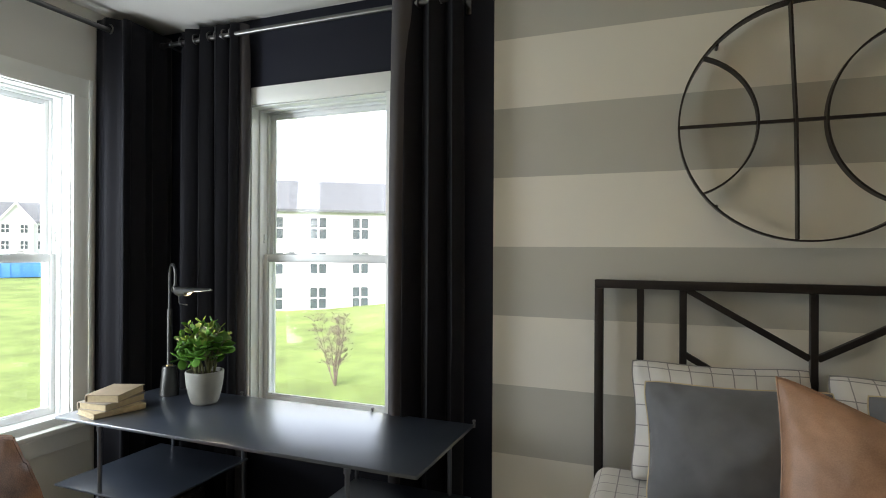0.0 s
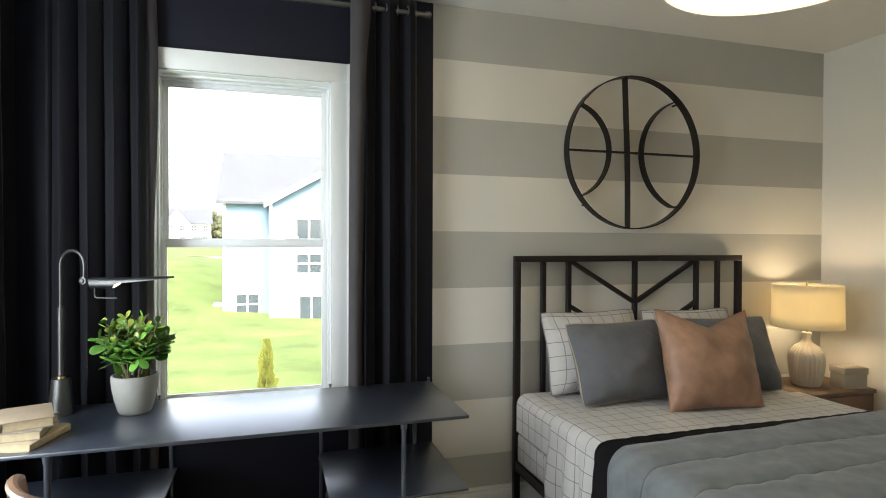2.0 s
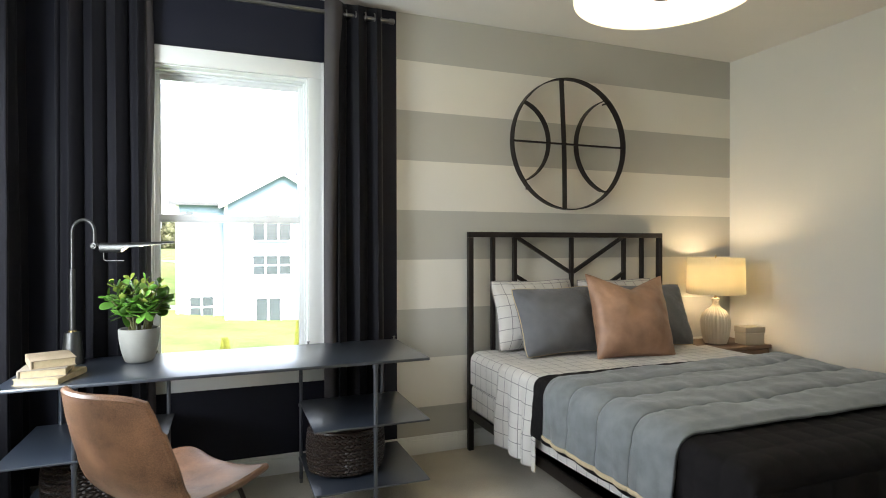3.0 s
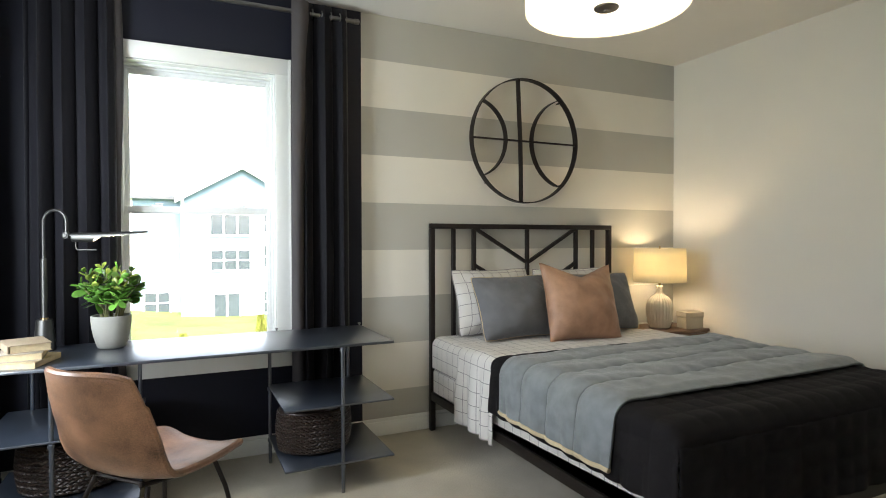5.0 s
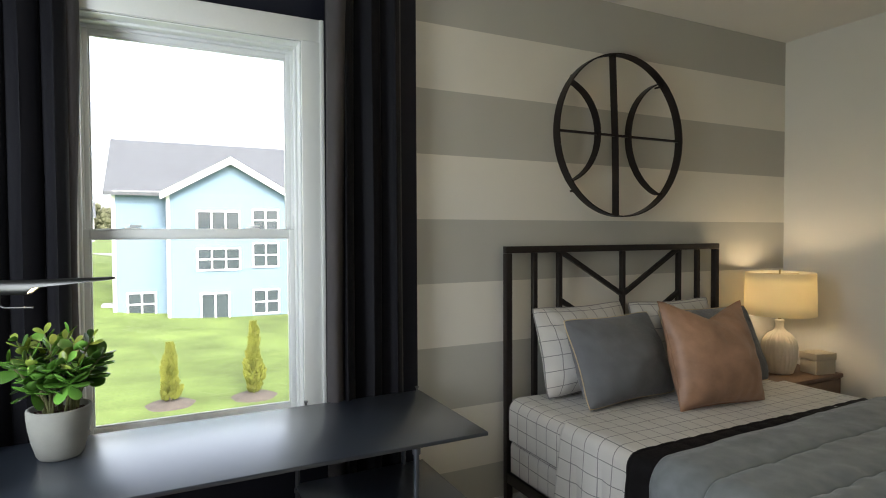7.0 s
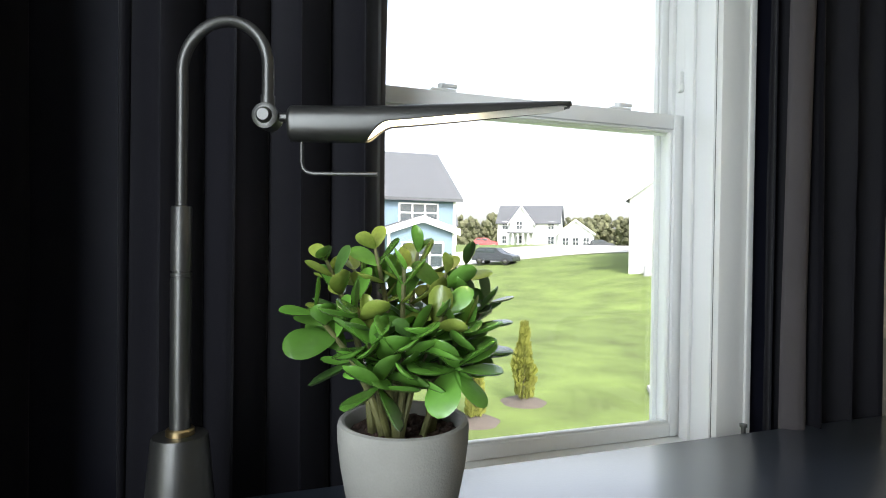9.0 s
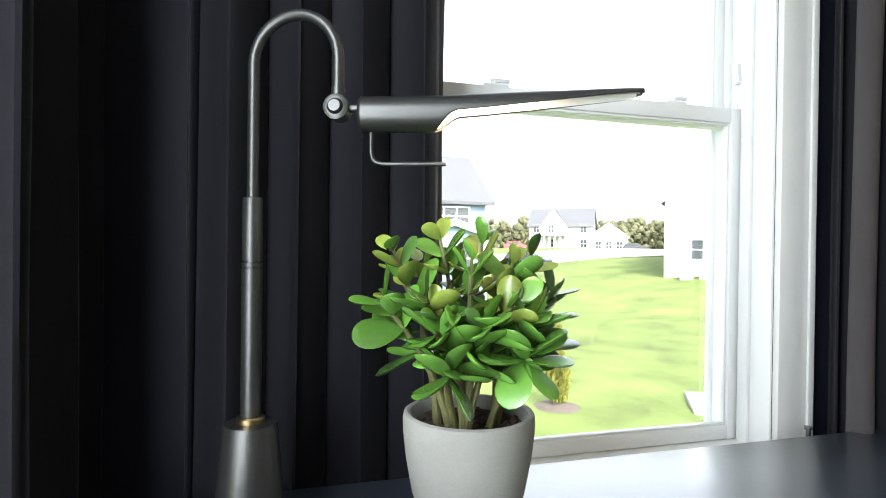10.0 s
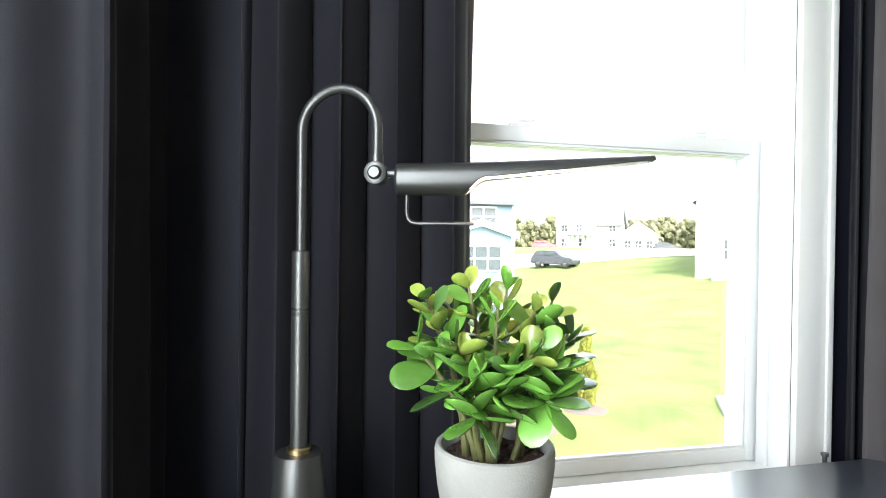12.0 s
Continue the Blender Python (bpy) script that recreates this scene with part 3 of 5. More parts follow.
# ---- chair ----
def chair(at):
    c = thing("desk_chair", at, "tan leather bucket chair on thin black metal legs", "chair")
    ys = [-0.315, -0.290, -0.262, -0.225, -0.170, -0.095, 0.00, 0.10, 0.19, 0.250, 0.275]
    zs = [0.828, 0.738, 0.640, 0.545, 0.466, 0.430, 0.418, 0.420, 0.426, 0.420, 0.400]
    ws = [0.200, 0.226, 0.242, 0.252, 0.254, 0.248, 0.242, 0.242, 0.235, 0.212, 0.178]

    def at_(arr, t):
        t = max(0, min(len(arr) - 1.0001, t * (len(arr) - 1)))
        i = int(t)
        f = t - i
        p0, p1, p2, p3 = arr[max(i - 1, 0)], arr[i], arr[i + 1], arr[min(i + 2, len(arr) - 1)]
        return 0.5 * (2 * p1 + (p2 - p0) * f + (2 * p0 - 5 * p1 + 4 * p2 - p3) * f * f + (3 * p1 - p0 - 3 * p2 + p3) * f ** 3)

    def fn(u, v):
        s = 2 * v - 1
        w = at_(ws, u)
        back = max(0, min(1, (0.55 - u) / 0.3))
        x = w * s * (1 - 0.04 * s * s)
        y = at_(ys, u) + back * 0.075 * s * s
        z = at_(zs, u) + (1 - back) * 0.030 * s * s + (0.55 < u) * 0.0
        if u < 0.12:
            z -= 0.022 * abs(s) ** 5
        return Vector((x, y, z))

    bm = bmesh.new()
    sheet(bm, 36, 22, fn)
    sh = solid(part("shell", bm, M_LEATHER, c), 0.026)
    bv = sh.modifiers.new("round", "BEVEL")
    bv.width, bv.segments, bv.limit_method = 0.009, 3, "ANGLE"
    bm = bmesh.new()
    edge = [fn(u / 30, 0.0) for u in range(31)] + [fn(1.0, v / 14) for v in range(1, 15)] + [fn(1 - u / 30, 1.0) for u in range(1, 31)] + [fn(0, 1 - v / 14) for v in range(1, 15)]
    tube(bm, [p + Vector((0, 0, 0.0)) for p in edge], 0.0142, 8, caps=False)
    part("piping", bm, M_LEATHER, c, "rounded leather edge")
    bm = bmesh.new()
    for s in (-1, 1):
        tube(bm, [(s * 0.13, -0.15, 0.420), (s * 0.13, 0.02, 0.394), (s * 0.13, 0.18, 0.398)], 0.009, 8)
    tube(bm, [(-0.13, 0.18, 0.398), (0.13, 0.18, 0.398)], 0.008, 8)
    tube(bm, [(-0.13, -0.12, 0.412), (0.13, -0.12, 0.412)], 0.008, 8)
    part("under_frame", bm, M_BLACKMETAL, c, "black metal frame")
    for sx in (-1, 1):
        for y0, y1 in ((0.18, 0.255), (-0.12, -0.235)):
            bm = bmesh.new()
            tube(bm, [(sx * 0.13, y0, 0.405), (sx * 0.165, y0 + (y1 - y0) * 0.4, 0.28), (sx * 0.215, y1, 0.004)], [0.009, 0.009, 0.008], 10)
            tube(bm, [(sx * 0.215, y1, 0.0), (sx * 0.215, y1, 0.008)], 0.011, 10)
            part("leg", bm, M_BLACKMETAL, c, "thin black metal leg")
    return c


chair(pose(-1.155, -1.085, 0, 0, 0, -47))


# ---- desk lamp ----
def desk_lamp():
    lx, ly = -1.631, -0.256
    jx, jy, jz = -1.530, -0.316, 1.288
    tx, ty = -1.190, -0.442
    l = thing("desk_lamp", pose(lx, ly, DZ), "gunmetal reading lamp with a goose neck on the desk, lit", "lamp")
    bm = bmesh.new()
    turned(bm, [(0.046, 0.0), (0.047, 0.003), (0.0465, 0.008), (0.034, 0.143), (0.0325, 0.147), (0.012, 0.148)], 40)
    part("base", bm, M_GUN, l)
    bm = bmesh.new()
    turned(bm, [(0.0175, 0.1475), (0.0175, 0.154), (0.0155, 0.156), (0.012, 0.1562)], 28)
    part("base_collar", bm, M_BRASS, l, "brass collar")
    bm = bmesh.new()
    turned(bm, [(0.0128, 0.155), (0.0128, 0.345), (0.0118, 0.3455), (0.0118, 0.3475), (0.0128, 0.348), (0.0128, 0.352), (0.0105, 0.3525), (0.0105, 0.3545), (0.0125, 0.355), (0.0125, 0.434), (0.011, 0.436), (0.008, 0.4365)], 24)
    part("pole", bm, M_GUN, l)
    d = Vector((jx - lx, jy - ly, 0))
    span = d.length
    d.normalize()
    r = span / 2
    zc = 1.408 - DZ - r
    pts = [Vector((0, 0, 0.434)), Vector((0, 0, 0.52)), Vector((0, 0, zc))]
    for k in range(1, 20):
        a = math.pi * k / 20
        pts.append(d * (r - r * math.cos(a)) + Vector((0, 0, zc + r * math.sin(a))))
    pts += [d * span + Vector((0, 0, zc)), d * span + Vector((0, 0, jz - DZ + 0.012))]
    bm = bmesh.new()
    tube(bm, pts, 0.0072, 14)
    part("goose_neck", bm, M_GUN, l)
    J = d * span + Vector((0, 0, jz - DZ))
    h = Vector((tx - jx, ty - jy, 0))
    L = h.length + 0.004
    h.normalize()
    side = Vector((-h.y, h.x, 0))
    bm = bmesh.new()
    tube(bm, [J + Vector((0, 0, 0.026)), J + Vector((0, 0, 0.012))], [0.0085, 0.0085], 14)
    tube(bm, [J - side * 0.014, J - side * 0.012, J + side * 0.012, J + side * 0.014], [0.011, 0.0155, 0.0155, 0.011], 22)
    tube(bm, [J - side * 0.019, J - side * 0.014], [0.007, 0.010], 18)
    tube(bm, [J + h * 0.010, J + h * 0.034], 0.0055, 12)
    part("joint", bm, M_GUN, l, "round swivel joint")
    rot = Matrix((h, side, Vector((0, 0, 1)))).transposed().to_4x4()
    rot.translation = J
    bm = bmesh.new()
    s0, s1, s2 = 0.030, 0.120, L
    R = 0.0220

    def skin(u, v, inset=0.0):
        # a round barrel whose lower half is cut away in a sweep towards the flat tip
        s = s0 + (s2 - s0) * u
        k = max(0.0, (s - s1) / (s2 - s1))
        if k < 0.13:
            half = 180 - 88 * math.sin(0.5 * math.pi * k / 0.13) ** 0.7 if k > 0 else 180.0
        else:
            half = 92 - 44 * ((k - 0.13) / 0.87) ** 1.2
        half = radians(half)
        a = -half + 2 * half * v
        zz = (R - inset) * math.cos(a)
        yy = (R - inset) * math.sin(a) * (1 + 0.15 * k) * (1 if u < 0.95 else max(0.10, (1 - u) / 0.05) ** 0.5)
        return rot @ Vector((s, yy, zz - 0.008 + 0.008 * k))

    sheet(bm, 110, 28, skin)
    sh = solid(part("shade", bm, M_GUN, l, "slim scooped metal shade"), 0.0012, -1)
    bm = bmesh.new()
    sheet(bm, 60, 24, lambda u, v: skin(0.20 + 0.78 * u, 0.03 + 0.94 * v, 0.0035))
    part("reflector", bm, M_ENAMEL, l, "white enamelled inside of the shade")
    bm = bmesh.new()
    turned(bm, [(0.006, 0.0), (R - 0.002, 0.0), (R - 0.0004, 0.002), (R - 0.0004, 0.004), (0.006, 0.0042)], 28)
    bmesh.ops.transform(bm, matrix=rot @ Matrix.Translation((s0 - 0.002, 0, -0.008)) @ Euler((0, radians(90), 0)).to_matrix().to_4x4(), verts=bm.verts)
    part("end_cap", bm, M_GUN, l)
    bm = bmesh.new()
    tube(bm, [rot @ Vector((0.128, 0, -0.001)), rot @ Vector((0.133, 0, 0.0)), rot @ Vector((0.235, 0, 0.005)), rot @ Vector((0.24, 0, 0.005))], [0.004, 0.0075, 0.0050, 0.003], 12)
    part("light_tube", bm, M_BULB, l, "glowing warm lamp tube")
    bm = bmesh.new()
    e = Vector((-1.399, -0.337, 1.220)) - Vector((lx, ly, DZ))
    w0 = rot @ Vector((0.042, 0, -0.028))
    w1 = Vector((w0.x, w0.y, e.z))
    dirn = (rot.to_3x3() @ Vector((1, 0, 0)))
    pts = [w0, w1 + Vector((0, 0, 0.014)), w1 + dirn * 0.002 + Vector((0, 0, 0.006)), w1 + dirn * 0.006 + Vector((0, 0, 0.002)), w1 + dirn * 0.014, w1 + dirn * 0.092]
    tube(bm, pts, 0.0027, 10)
    part("handle", bm, M_GUN, l, "thin bent wire handle")


desk_lamp()


# ---- potted jade plant ----
def leaf_mesh(name, ln, wd, thick, curl, material):
    bm = bmesh.new()

    def fn(u, v):
        a = 2 * math.pi * v
        prof = math.sin(math.pi * min(1.0, u) ** 1.6) ** 0.46 if 0 < u < 1 else 0.0
        w = wd * (0.10 * (1 - u) + prof) if u < 1 else 0.0005
        t = thick * (0.35 + 0.65 * prof) * (1 if u < 0.97 else 0.4)
        return Vector((w * 0.5 * math.cos(a), ln * u, t * 0.5 * math.sin(a) + curl * ln * u * u - 0.10 * wd * abs(math.cos(a)) ** 2 * -prof))

    rings = []
    for i in range(12):
        u = 0.5 - 0.5 * math.cos(math.pi * i / 11) if i > 5 else i / 11 * 0.93
        rings.append([bm.verts.new(fn(u, k / 8)) for k in range(8)])
    for a, b in zip(rings, rings[1:]):
        for k in range(8):
            bm.faces.new((a[k], a[(k + 1) % 8], b[(k + 1) % 8], b[k]))
    bm.faces.new(rings[0][::-1])
    bm.faces.new(rings[-1])
    me = mesh_of(name, bm, material)
    return me


def plant():
    px, py = -1.352, -0.305
    pot = thing("plant_pot", pose(px, py, DZ), "round grey concrete plant pot with soil on the desk", "plant pot")
    bm = bmesh.new()
    turned(bm, [(0.050, 0.0), (0.057, 0.003), (0.064, 0.014), (0.0755, 0.055), (0.0835, 0.098), (0.0875, 0.132), (0.0880, 0.150), (0.0865, 0.1565), (0.0825, 0.1585), (0.0785, 0.157), (0.0765, 0.152), (0.074, 0.120), (0.072, 0.118)], 56)
    part("pot", bm, M_POT, pot)
    bm = bmesh.new()
    rnd = random.Random(9)
    sheet(bm, 40, 12, lambda u, v: Vector((0.0735 * v * math.cos(2 * math.pi * u), 0.0735 * v * math.sin(2 * math.pi * u), 0.139 + 0.007 * noise.noise(Vector((60 * v * math.cos(6.283 * u) * 0.4, 60 * v * math.sin(6.283 * u) * 0.4, 1)))))
          if v > 0 else Vector((0.0004 * math.cos(6.283 * u), 0.0004 * math.sin(6.283 * u), 0.139)), wrap=True)
    for _ in range(150):
        a, r = rnd.uniform(0, 6.283), 0.07 * math.sqrt(rnd.random())
        s = rnd.uniform(0.0025, 0.0065)
        bmesh.ops.create_icosphere(bm, subdivisions=1, radius=s, matrix=Matrix.Translation((r * math.cos(a), r * math.sin(a), 0.141)) @ Matrix.Diagonal((1, rnd.uniform(0.5, 1), rnd.uniform(0.4, 0.9), 1)))
    part("soil", bm, M_SOIL, pot, "dark crumbly soil", smooth=False)

    pl = thing("jade_plant", pose(px, py, DZ + 0.12), "bushy green jade plant with thick oval leaves", "plant")
    rnd = random.Random(21)
    kinds = [leaf_mesh("leaf", 0.050, 0.034, 0.0060, 0.06, M_LEAF), leaf_mesh("leaf", 0.048, 0.032, 0.0060, -0.06, M_LEAF), leaf_mesh("leaf", 0.053, 0.031, 0.0064, 0.10, M_LEAF),
             leaf_mesh("leaf", 0.045, 0.026, 0.0052, 0.05, M_LEAFY), leaf_mesh("leaf", 0.047, 0.027, 0.005, 0.12, M_LEAFY), leaf_mesh("leaf", 0.047, 0.025, 0.005, 0.05, M_LEAFD)]

    def leaf(p, d, me, s, roll):
        d = d.normalized()
        sd = d.cross(Vector((0, 0, 1)))
        sd = sd.normalized() if sd.length > 0.05 else Vector((1, 0, 0))
        up = sd.cross(d)
        q = Matrix((sd, d, up)).transposed().to_4x4()
        ob = new("leaf", me)
        ob.parent = pl
        ob.matrix_local = Matrix.Translation(p) @ q @ Euler((0, roll, 0)).to_matrix().to_4x4() @ Matrix.Diagonal((s, s, s, 1))

    # shoots lean out to all sides, each with pairs of leaves set crosswise; x along the desk, y to the window
    shoots = [(-0.125, 0.00, 0.250), (-0.145, -0.03, 0.185), (-0.090, -0.07, 0.195), (-0.045, 0.02, 0.265), (-0.070, 0.07, 0.235), (-0.015, -0.05, 0.240), (0.030, 0.03, 0.260),
              (0.055, -0.04, 0.235), (0.105, 0.00, 0.245), (0.145, 0.00, 0.190), (0.105, 0.05, 0.210), (0.030, -0.10, 0.165), (-0.070, -0.09, 0.135), (0.070, -0.085, 0.150), (0.000, 0.08, 0.235), (0.130, 0.03, 0.150),
              (-0.105, 0.05, 0.220), (-0.020, -0.105, 0.140)]
    trunks = [Vector(q) for q in ((-0.030, -0.020, 0.010), (-0.018, -0.038, 0.010), (0.000, 0.012, 0.010), (0.034, -0.010, 0.010), (0.042, 0.014, 0.010), (-0.040, 0.010, 0.010))]
    for i, tp in enumerate(shoots):
        tip = Vector((tp[0] * 0.84, tp[1] * 0.84, tp[2] * 1.0 + (0.02 if tp[2] < 0.17 else 0)))
        root = min(trunks, key=lambda q: (Vector((q.x * 3.2, q.y * 2.6, 0)) - Vector((tip.x, tip.y, 0))).length)
        out = Vector((tip.x, tip.y, 0))
        mid = root.lerp(tip, 0.5) - out * 0.22 + Vector((0, 0, 0.012))
        pts = [root * (1 - t) ** 2 + mid * 2 * t * (1 - t) + tip * t * t for t in [k / 10 for k in range(11)]]
        bm = bmesh.new()
        tube(bm, pts, [0.0058 - 0.0037 * k / 10 + (0.0007 if k % 2 else 0) for k in range(11)], 8)
        part("stem", bm, M_STEM, pl)
        low = 1.0 if tip.z > 0.2 else 1.15
        cross = rnd.uniform(0, 3.14)
        for n, k in enumerate((4, 6, 7, 8, 9, 10)):
            if pts[k].z < 0.088 or (k == 4 and tip.z < 0.2):
                continue
            axis = (pts[k] - pts[k - 1]).normalized()
            sd = axis.orthogonal().normalized()
            cross += 1.57 + rnd.uniform(-0.25, 0.25)
            for j in range(2):
                outd = Matrix.Rotation(cross + math.pi * j, 3, axis) @ sd
                rise = 0.05 + 0.17 * n + rnd.uniform(-0.2, 0.3)
                d = outd + axis * rise - Vector((0, 0, 0.10 if k < 8 else 0.0)) + out * rnd.uniform(0, 1.2) + Vector((rnd.uniform(-0.3, 0.3), rnd.uniform(-0.3, 0.3), rnd.uniform(-0.3, 0.25)))
                if tip.y < -0.05:
                    d = d + Vector((0, -0.5, 0.12))
                pick = rnd.random()
                if pts[k].z > 0.16 and pick < 0.45:
                    me = kinds[rnd.choice((3, 4))]
                elif pick > 0.88:
                    me = kinds[5]
                else:
                    me = kinds[rnd.choice((0, 1, 2))]
                size = (1.05, 1.16, 1.14, 1.06, 0.94, 0.72)[n] * low * rnd.uniform(0.88, 1.12)
                leaf(pts[k], d, me, size, rnd.uniform(-0.8, 0.8))
    # two open rosettes of large leaves on the room side
    for hub, n, big in ((Vector((0.040, -0.085, 0.120)), 6, 1.30), (Vector((-0.055, -0.085, 0.105)), 5, 1.15)):
        bm = bmesh.new()
        root = Vector((hub.x * 0.4, hub.y * 0.3, 0.010))
        tube(bm, [root.lerp(hub, k / 6) - Vector((0, -0.012 * math.sin(math.pi * k / 6), 0)) for k in range(7)], [0.0052 - 0.0003 * k for k in range(7)], 8)
        part("stem", bm, M_STEM, pl)
        for j in range(n):
            a = 2 * math.pi * j / n + rnd.uniform(-0.2, 0.2)
            d = Vector((math.cos(a), -0.45 + rnd.uniform(-0.2, 0.1), 0.8 * math.sin(a)))
            leaf(hub, d, kinds[j % 3], big * rnd.uniform(0.85, 1.05), rnd.uniform(-0.3, 0.3))


plant()


# ---- books ----
def book(at, w, d, h, cover, label):
    """A closed book lying flat: local x across the spine side, y along the spine."""
    b = thing("book", at, label, "book", "old books stacked on the desk")
    bm = bmesh.new()
    box(bm, -w / 2, w / 2, -d / 2, d / 2, 0, 0.003, 0.001)
    box(bm, -w / 2, w / 2, -d / 2, d / 2, h - 0.003, h, 0.001)
    box(bm, -w / 2 - 0.004, -w / 2 + 0.0035, -d / 2, d / 2, 0.0005, h - 0.0005, 0.003)
    part("cover", bm, cover, b, "plain cloth cover")
    bm = bmesh.new()
    box(bm, -w / 2 + 0.006, w / 2 - 0.005, -d / 2 + 0.005, d / 2 - 0.005, 0.003, h - 0.003)
    part("page_block", bm, M_PAGES, b, "yellowed page block", smooth=False)
    return b


book(pose(-1.640, -0.570, DZ, 0, 0, 166), 0.165, 0.225, 0.026, M_PAGES, "old cream book lying at the bottom of a stack")
book(pose(-1.652, -0.556, DZ + 0.0265, 0, 0, 4), 0.160, 0.220, 0.032, M_COVER2, "old grey-tan book in the middle of a stack")
book(pose(-1.645, -0.544, DZ + 0.059, 0, 0, 20), 0.150, 0.210, 0.034, M_COVER, "old tan cloth book on top of a stack")


# ---- bed ----
def bar(bm, p0, p1, t):
    """A square bar between two points in the headboard's plane."""
    p0, p1 = Vector(p0), Vector(p1)
    d = p1 - p0
    L = d.length
    d.normalize()
    yv = Vector((0, 1, 0))
    q = Matrix((d, yv, d.cross(yv))).transposed().to_4x4()
    q.translation = (p0 + p1) / 2
    box(bm, -L / 2, L / 2, -t / 2, t / 2, -t / 2, t / 2, 0.002, 1, m=q)


BX0, BX1, BY = 0.464, 1.956, -0.052
bed = thing("bed", pose(0, 0, 0), "queen bed with a dark bronze metal headboard", "bed")
T = 0.034
for x in (BX0, BX1):
    bm = bmesh.new()
    box(bm, x - T / 2, x + T / 2, BY - T / 2, BY + T / 2, 0, 1.3385, 0.003)
    part("headboard_post", bm, M_BLACKMETAL, bed)
bm = bmesh.new()
box(bm, BX0 - T / 2, BX1 + T / 2, BY - T / 2, BY + T / 2, 1.339, 1.373, 0.003)
part("top_rail", bm, M_BLACKMETAL, bed)
bm = bmesh.new()
box(bm, BX0 + T / 2, BX1 - T / 2, BY - T / 2, BY + T / 2, 0.50, 0.534, 0.003)
part("lower_rail", bm, M_BLACKMETAL, bed)
for x in (0.622, 0.778, 1.210, 1.642, 1.798):
    bm = bmesh.new()
    bar(bm, (x, BY, 0.534), (x, BY, 1.3385), 0.026)
    part("upright_bar", bm, M_BLACKMETAL, bed)
for s in (-1, 1):
    for za, zb in ((1.345, 1.105), (1.09, 0.85)):
        bm = bmesh.new()
        bar(bm, (1.210 + s * 0.425, BY, za), (1.210 + s * 0.012, BY, zb), 0.024)
        part("diagonal_bar", bm, M_BLACKMETAL, bed)
for x in (BX0, BX1):
    bm = bmesh.new()
    box(bm, x - 0.016, x + 0.016, -2.10, BY - T / 2, 0.205, 0.258, 0.003)
    part("side_rail", bm, M_BLACKMETAL, bed)
bm = bmesh.new()
box(bm, BX0 - 0.016, BX1 + 0.016, -2.132, -2.1005, 0.205, 0.258, 0.003)
part("foot_rail", bm, M_BLACKMETAL, bed)
for x in (BX0 + 0.30, BX1 - 0.30):
    for y in (-1.13, -2.01):
        bm = bmesh.new()
        box(bm, x - 0.018, x + 0.018, y - 0.018, y + 0.018, 0, 0.1995, 0.003)
        part("leg", bm, M_BLACKMETAL, bed)
for k in range(9):
    bm = bmesh.new()
    y = -0.25 - k * 0.22
    box(bm, BX0 + 0.0165, BX1 - 0.0165, y - 0.03, y + 0.03, 0.20, 0.212)
    part("slat", bm, M_BLACKMETAL, bed)

ZT = 0.625


def slab_uv(bm, x0, x1, y0, y1, z0, z1, r, wob, seed):
    """A padded block with rounded edges and flat coordinates laid over all sides."""
    per_x = x1 - x0

    def fn(u, v):
        s = u * (2 * (z1 - z0) + per_x)
        if s < z1 - z0:
            x, z = x0, z0 + s
        elif s < z1 - z0 + per_x:
            x, z = x0 + s - (z1 - z0), z1
        else:
            x, z = x1, z1 - (s - (z1 - z0) - per_x)
        y = y1 + (y0 - y1) * v
        n = noise.noise(Vector((x * 3 + seed, y * 3, z * 3))) * wob
        # round the long shoulders
        dx = min(x - x0, x1 - x)
        dz = z1 - z
        if dx < r and dz < r:
            c = r - max(dx, dz) * 0
            ax, az = (r - dx) / r, (r - dz) / r
            m = max(ax, az)
            ln = math.hypot(ax, az)
            k = m / ln if ln else 1
            nx, nz = ax * k, az * k
            x = (x0 + r - nx * r) if x - x0 < x1 - x else (x1 - r + nx * r)
            z = z1 - r + nz * r
        return Vector((x, y, z + n))

    sheet(bm, 110, 60, fn, uv=lambda u, v: (u * (2 * (z1 - z0) + per_x), v * (y1 - y0)))
    bmesh.ops.holes_fill(bm, edges=[e for e in bm.edges if e.is_boundary])


bm = bmesh.new()
slab_uv(bm, BX0 - 0.006, BX1 + 0.006, -2.09, -0.085, 0.262, 0.42, 0.03, 0.004, 4)
tagged(part("box_spring", bm, M_GRID), "box spring covered in white grid cotton", "box spring")
bm = bmesh.new()
slab_uv(bm, BX0 - 0.012, BX1 + 0.012, -2.10, -0.08, 0.422, ZT, 0.06, 0.006, 7)
tagged(part("mattress", bm, M_GRID), "mattress in a white fitted sheet with thin grid lines", "mattress")


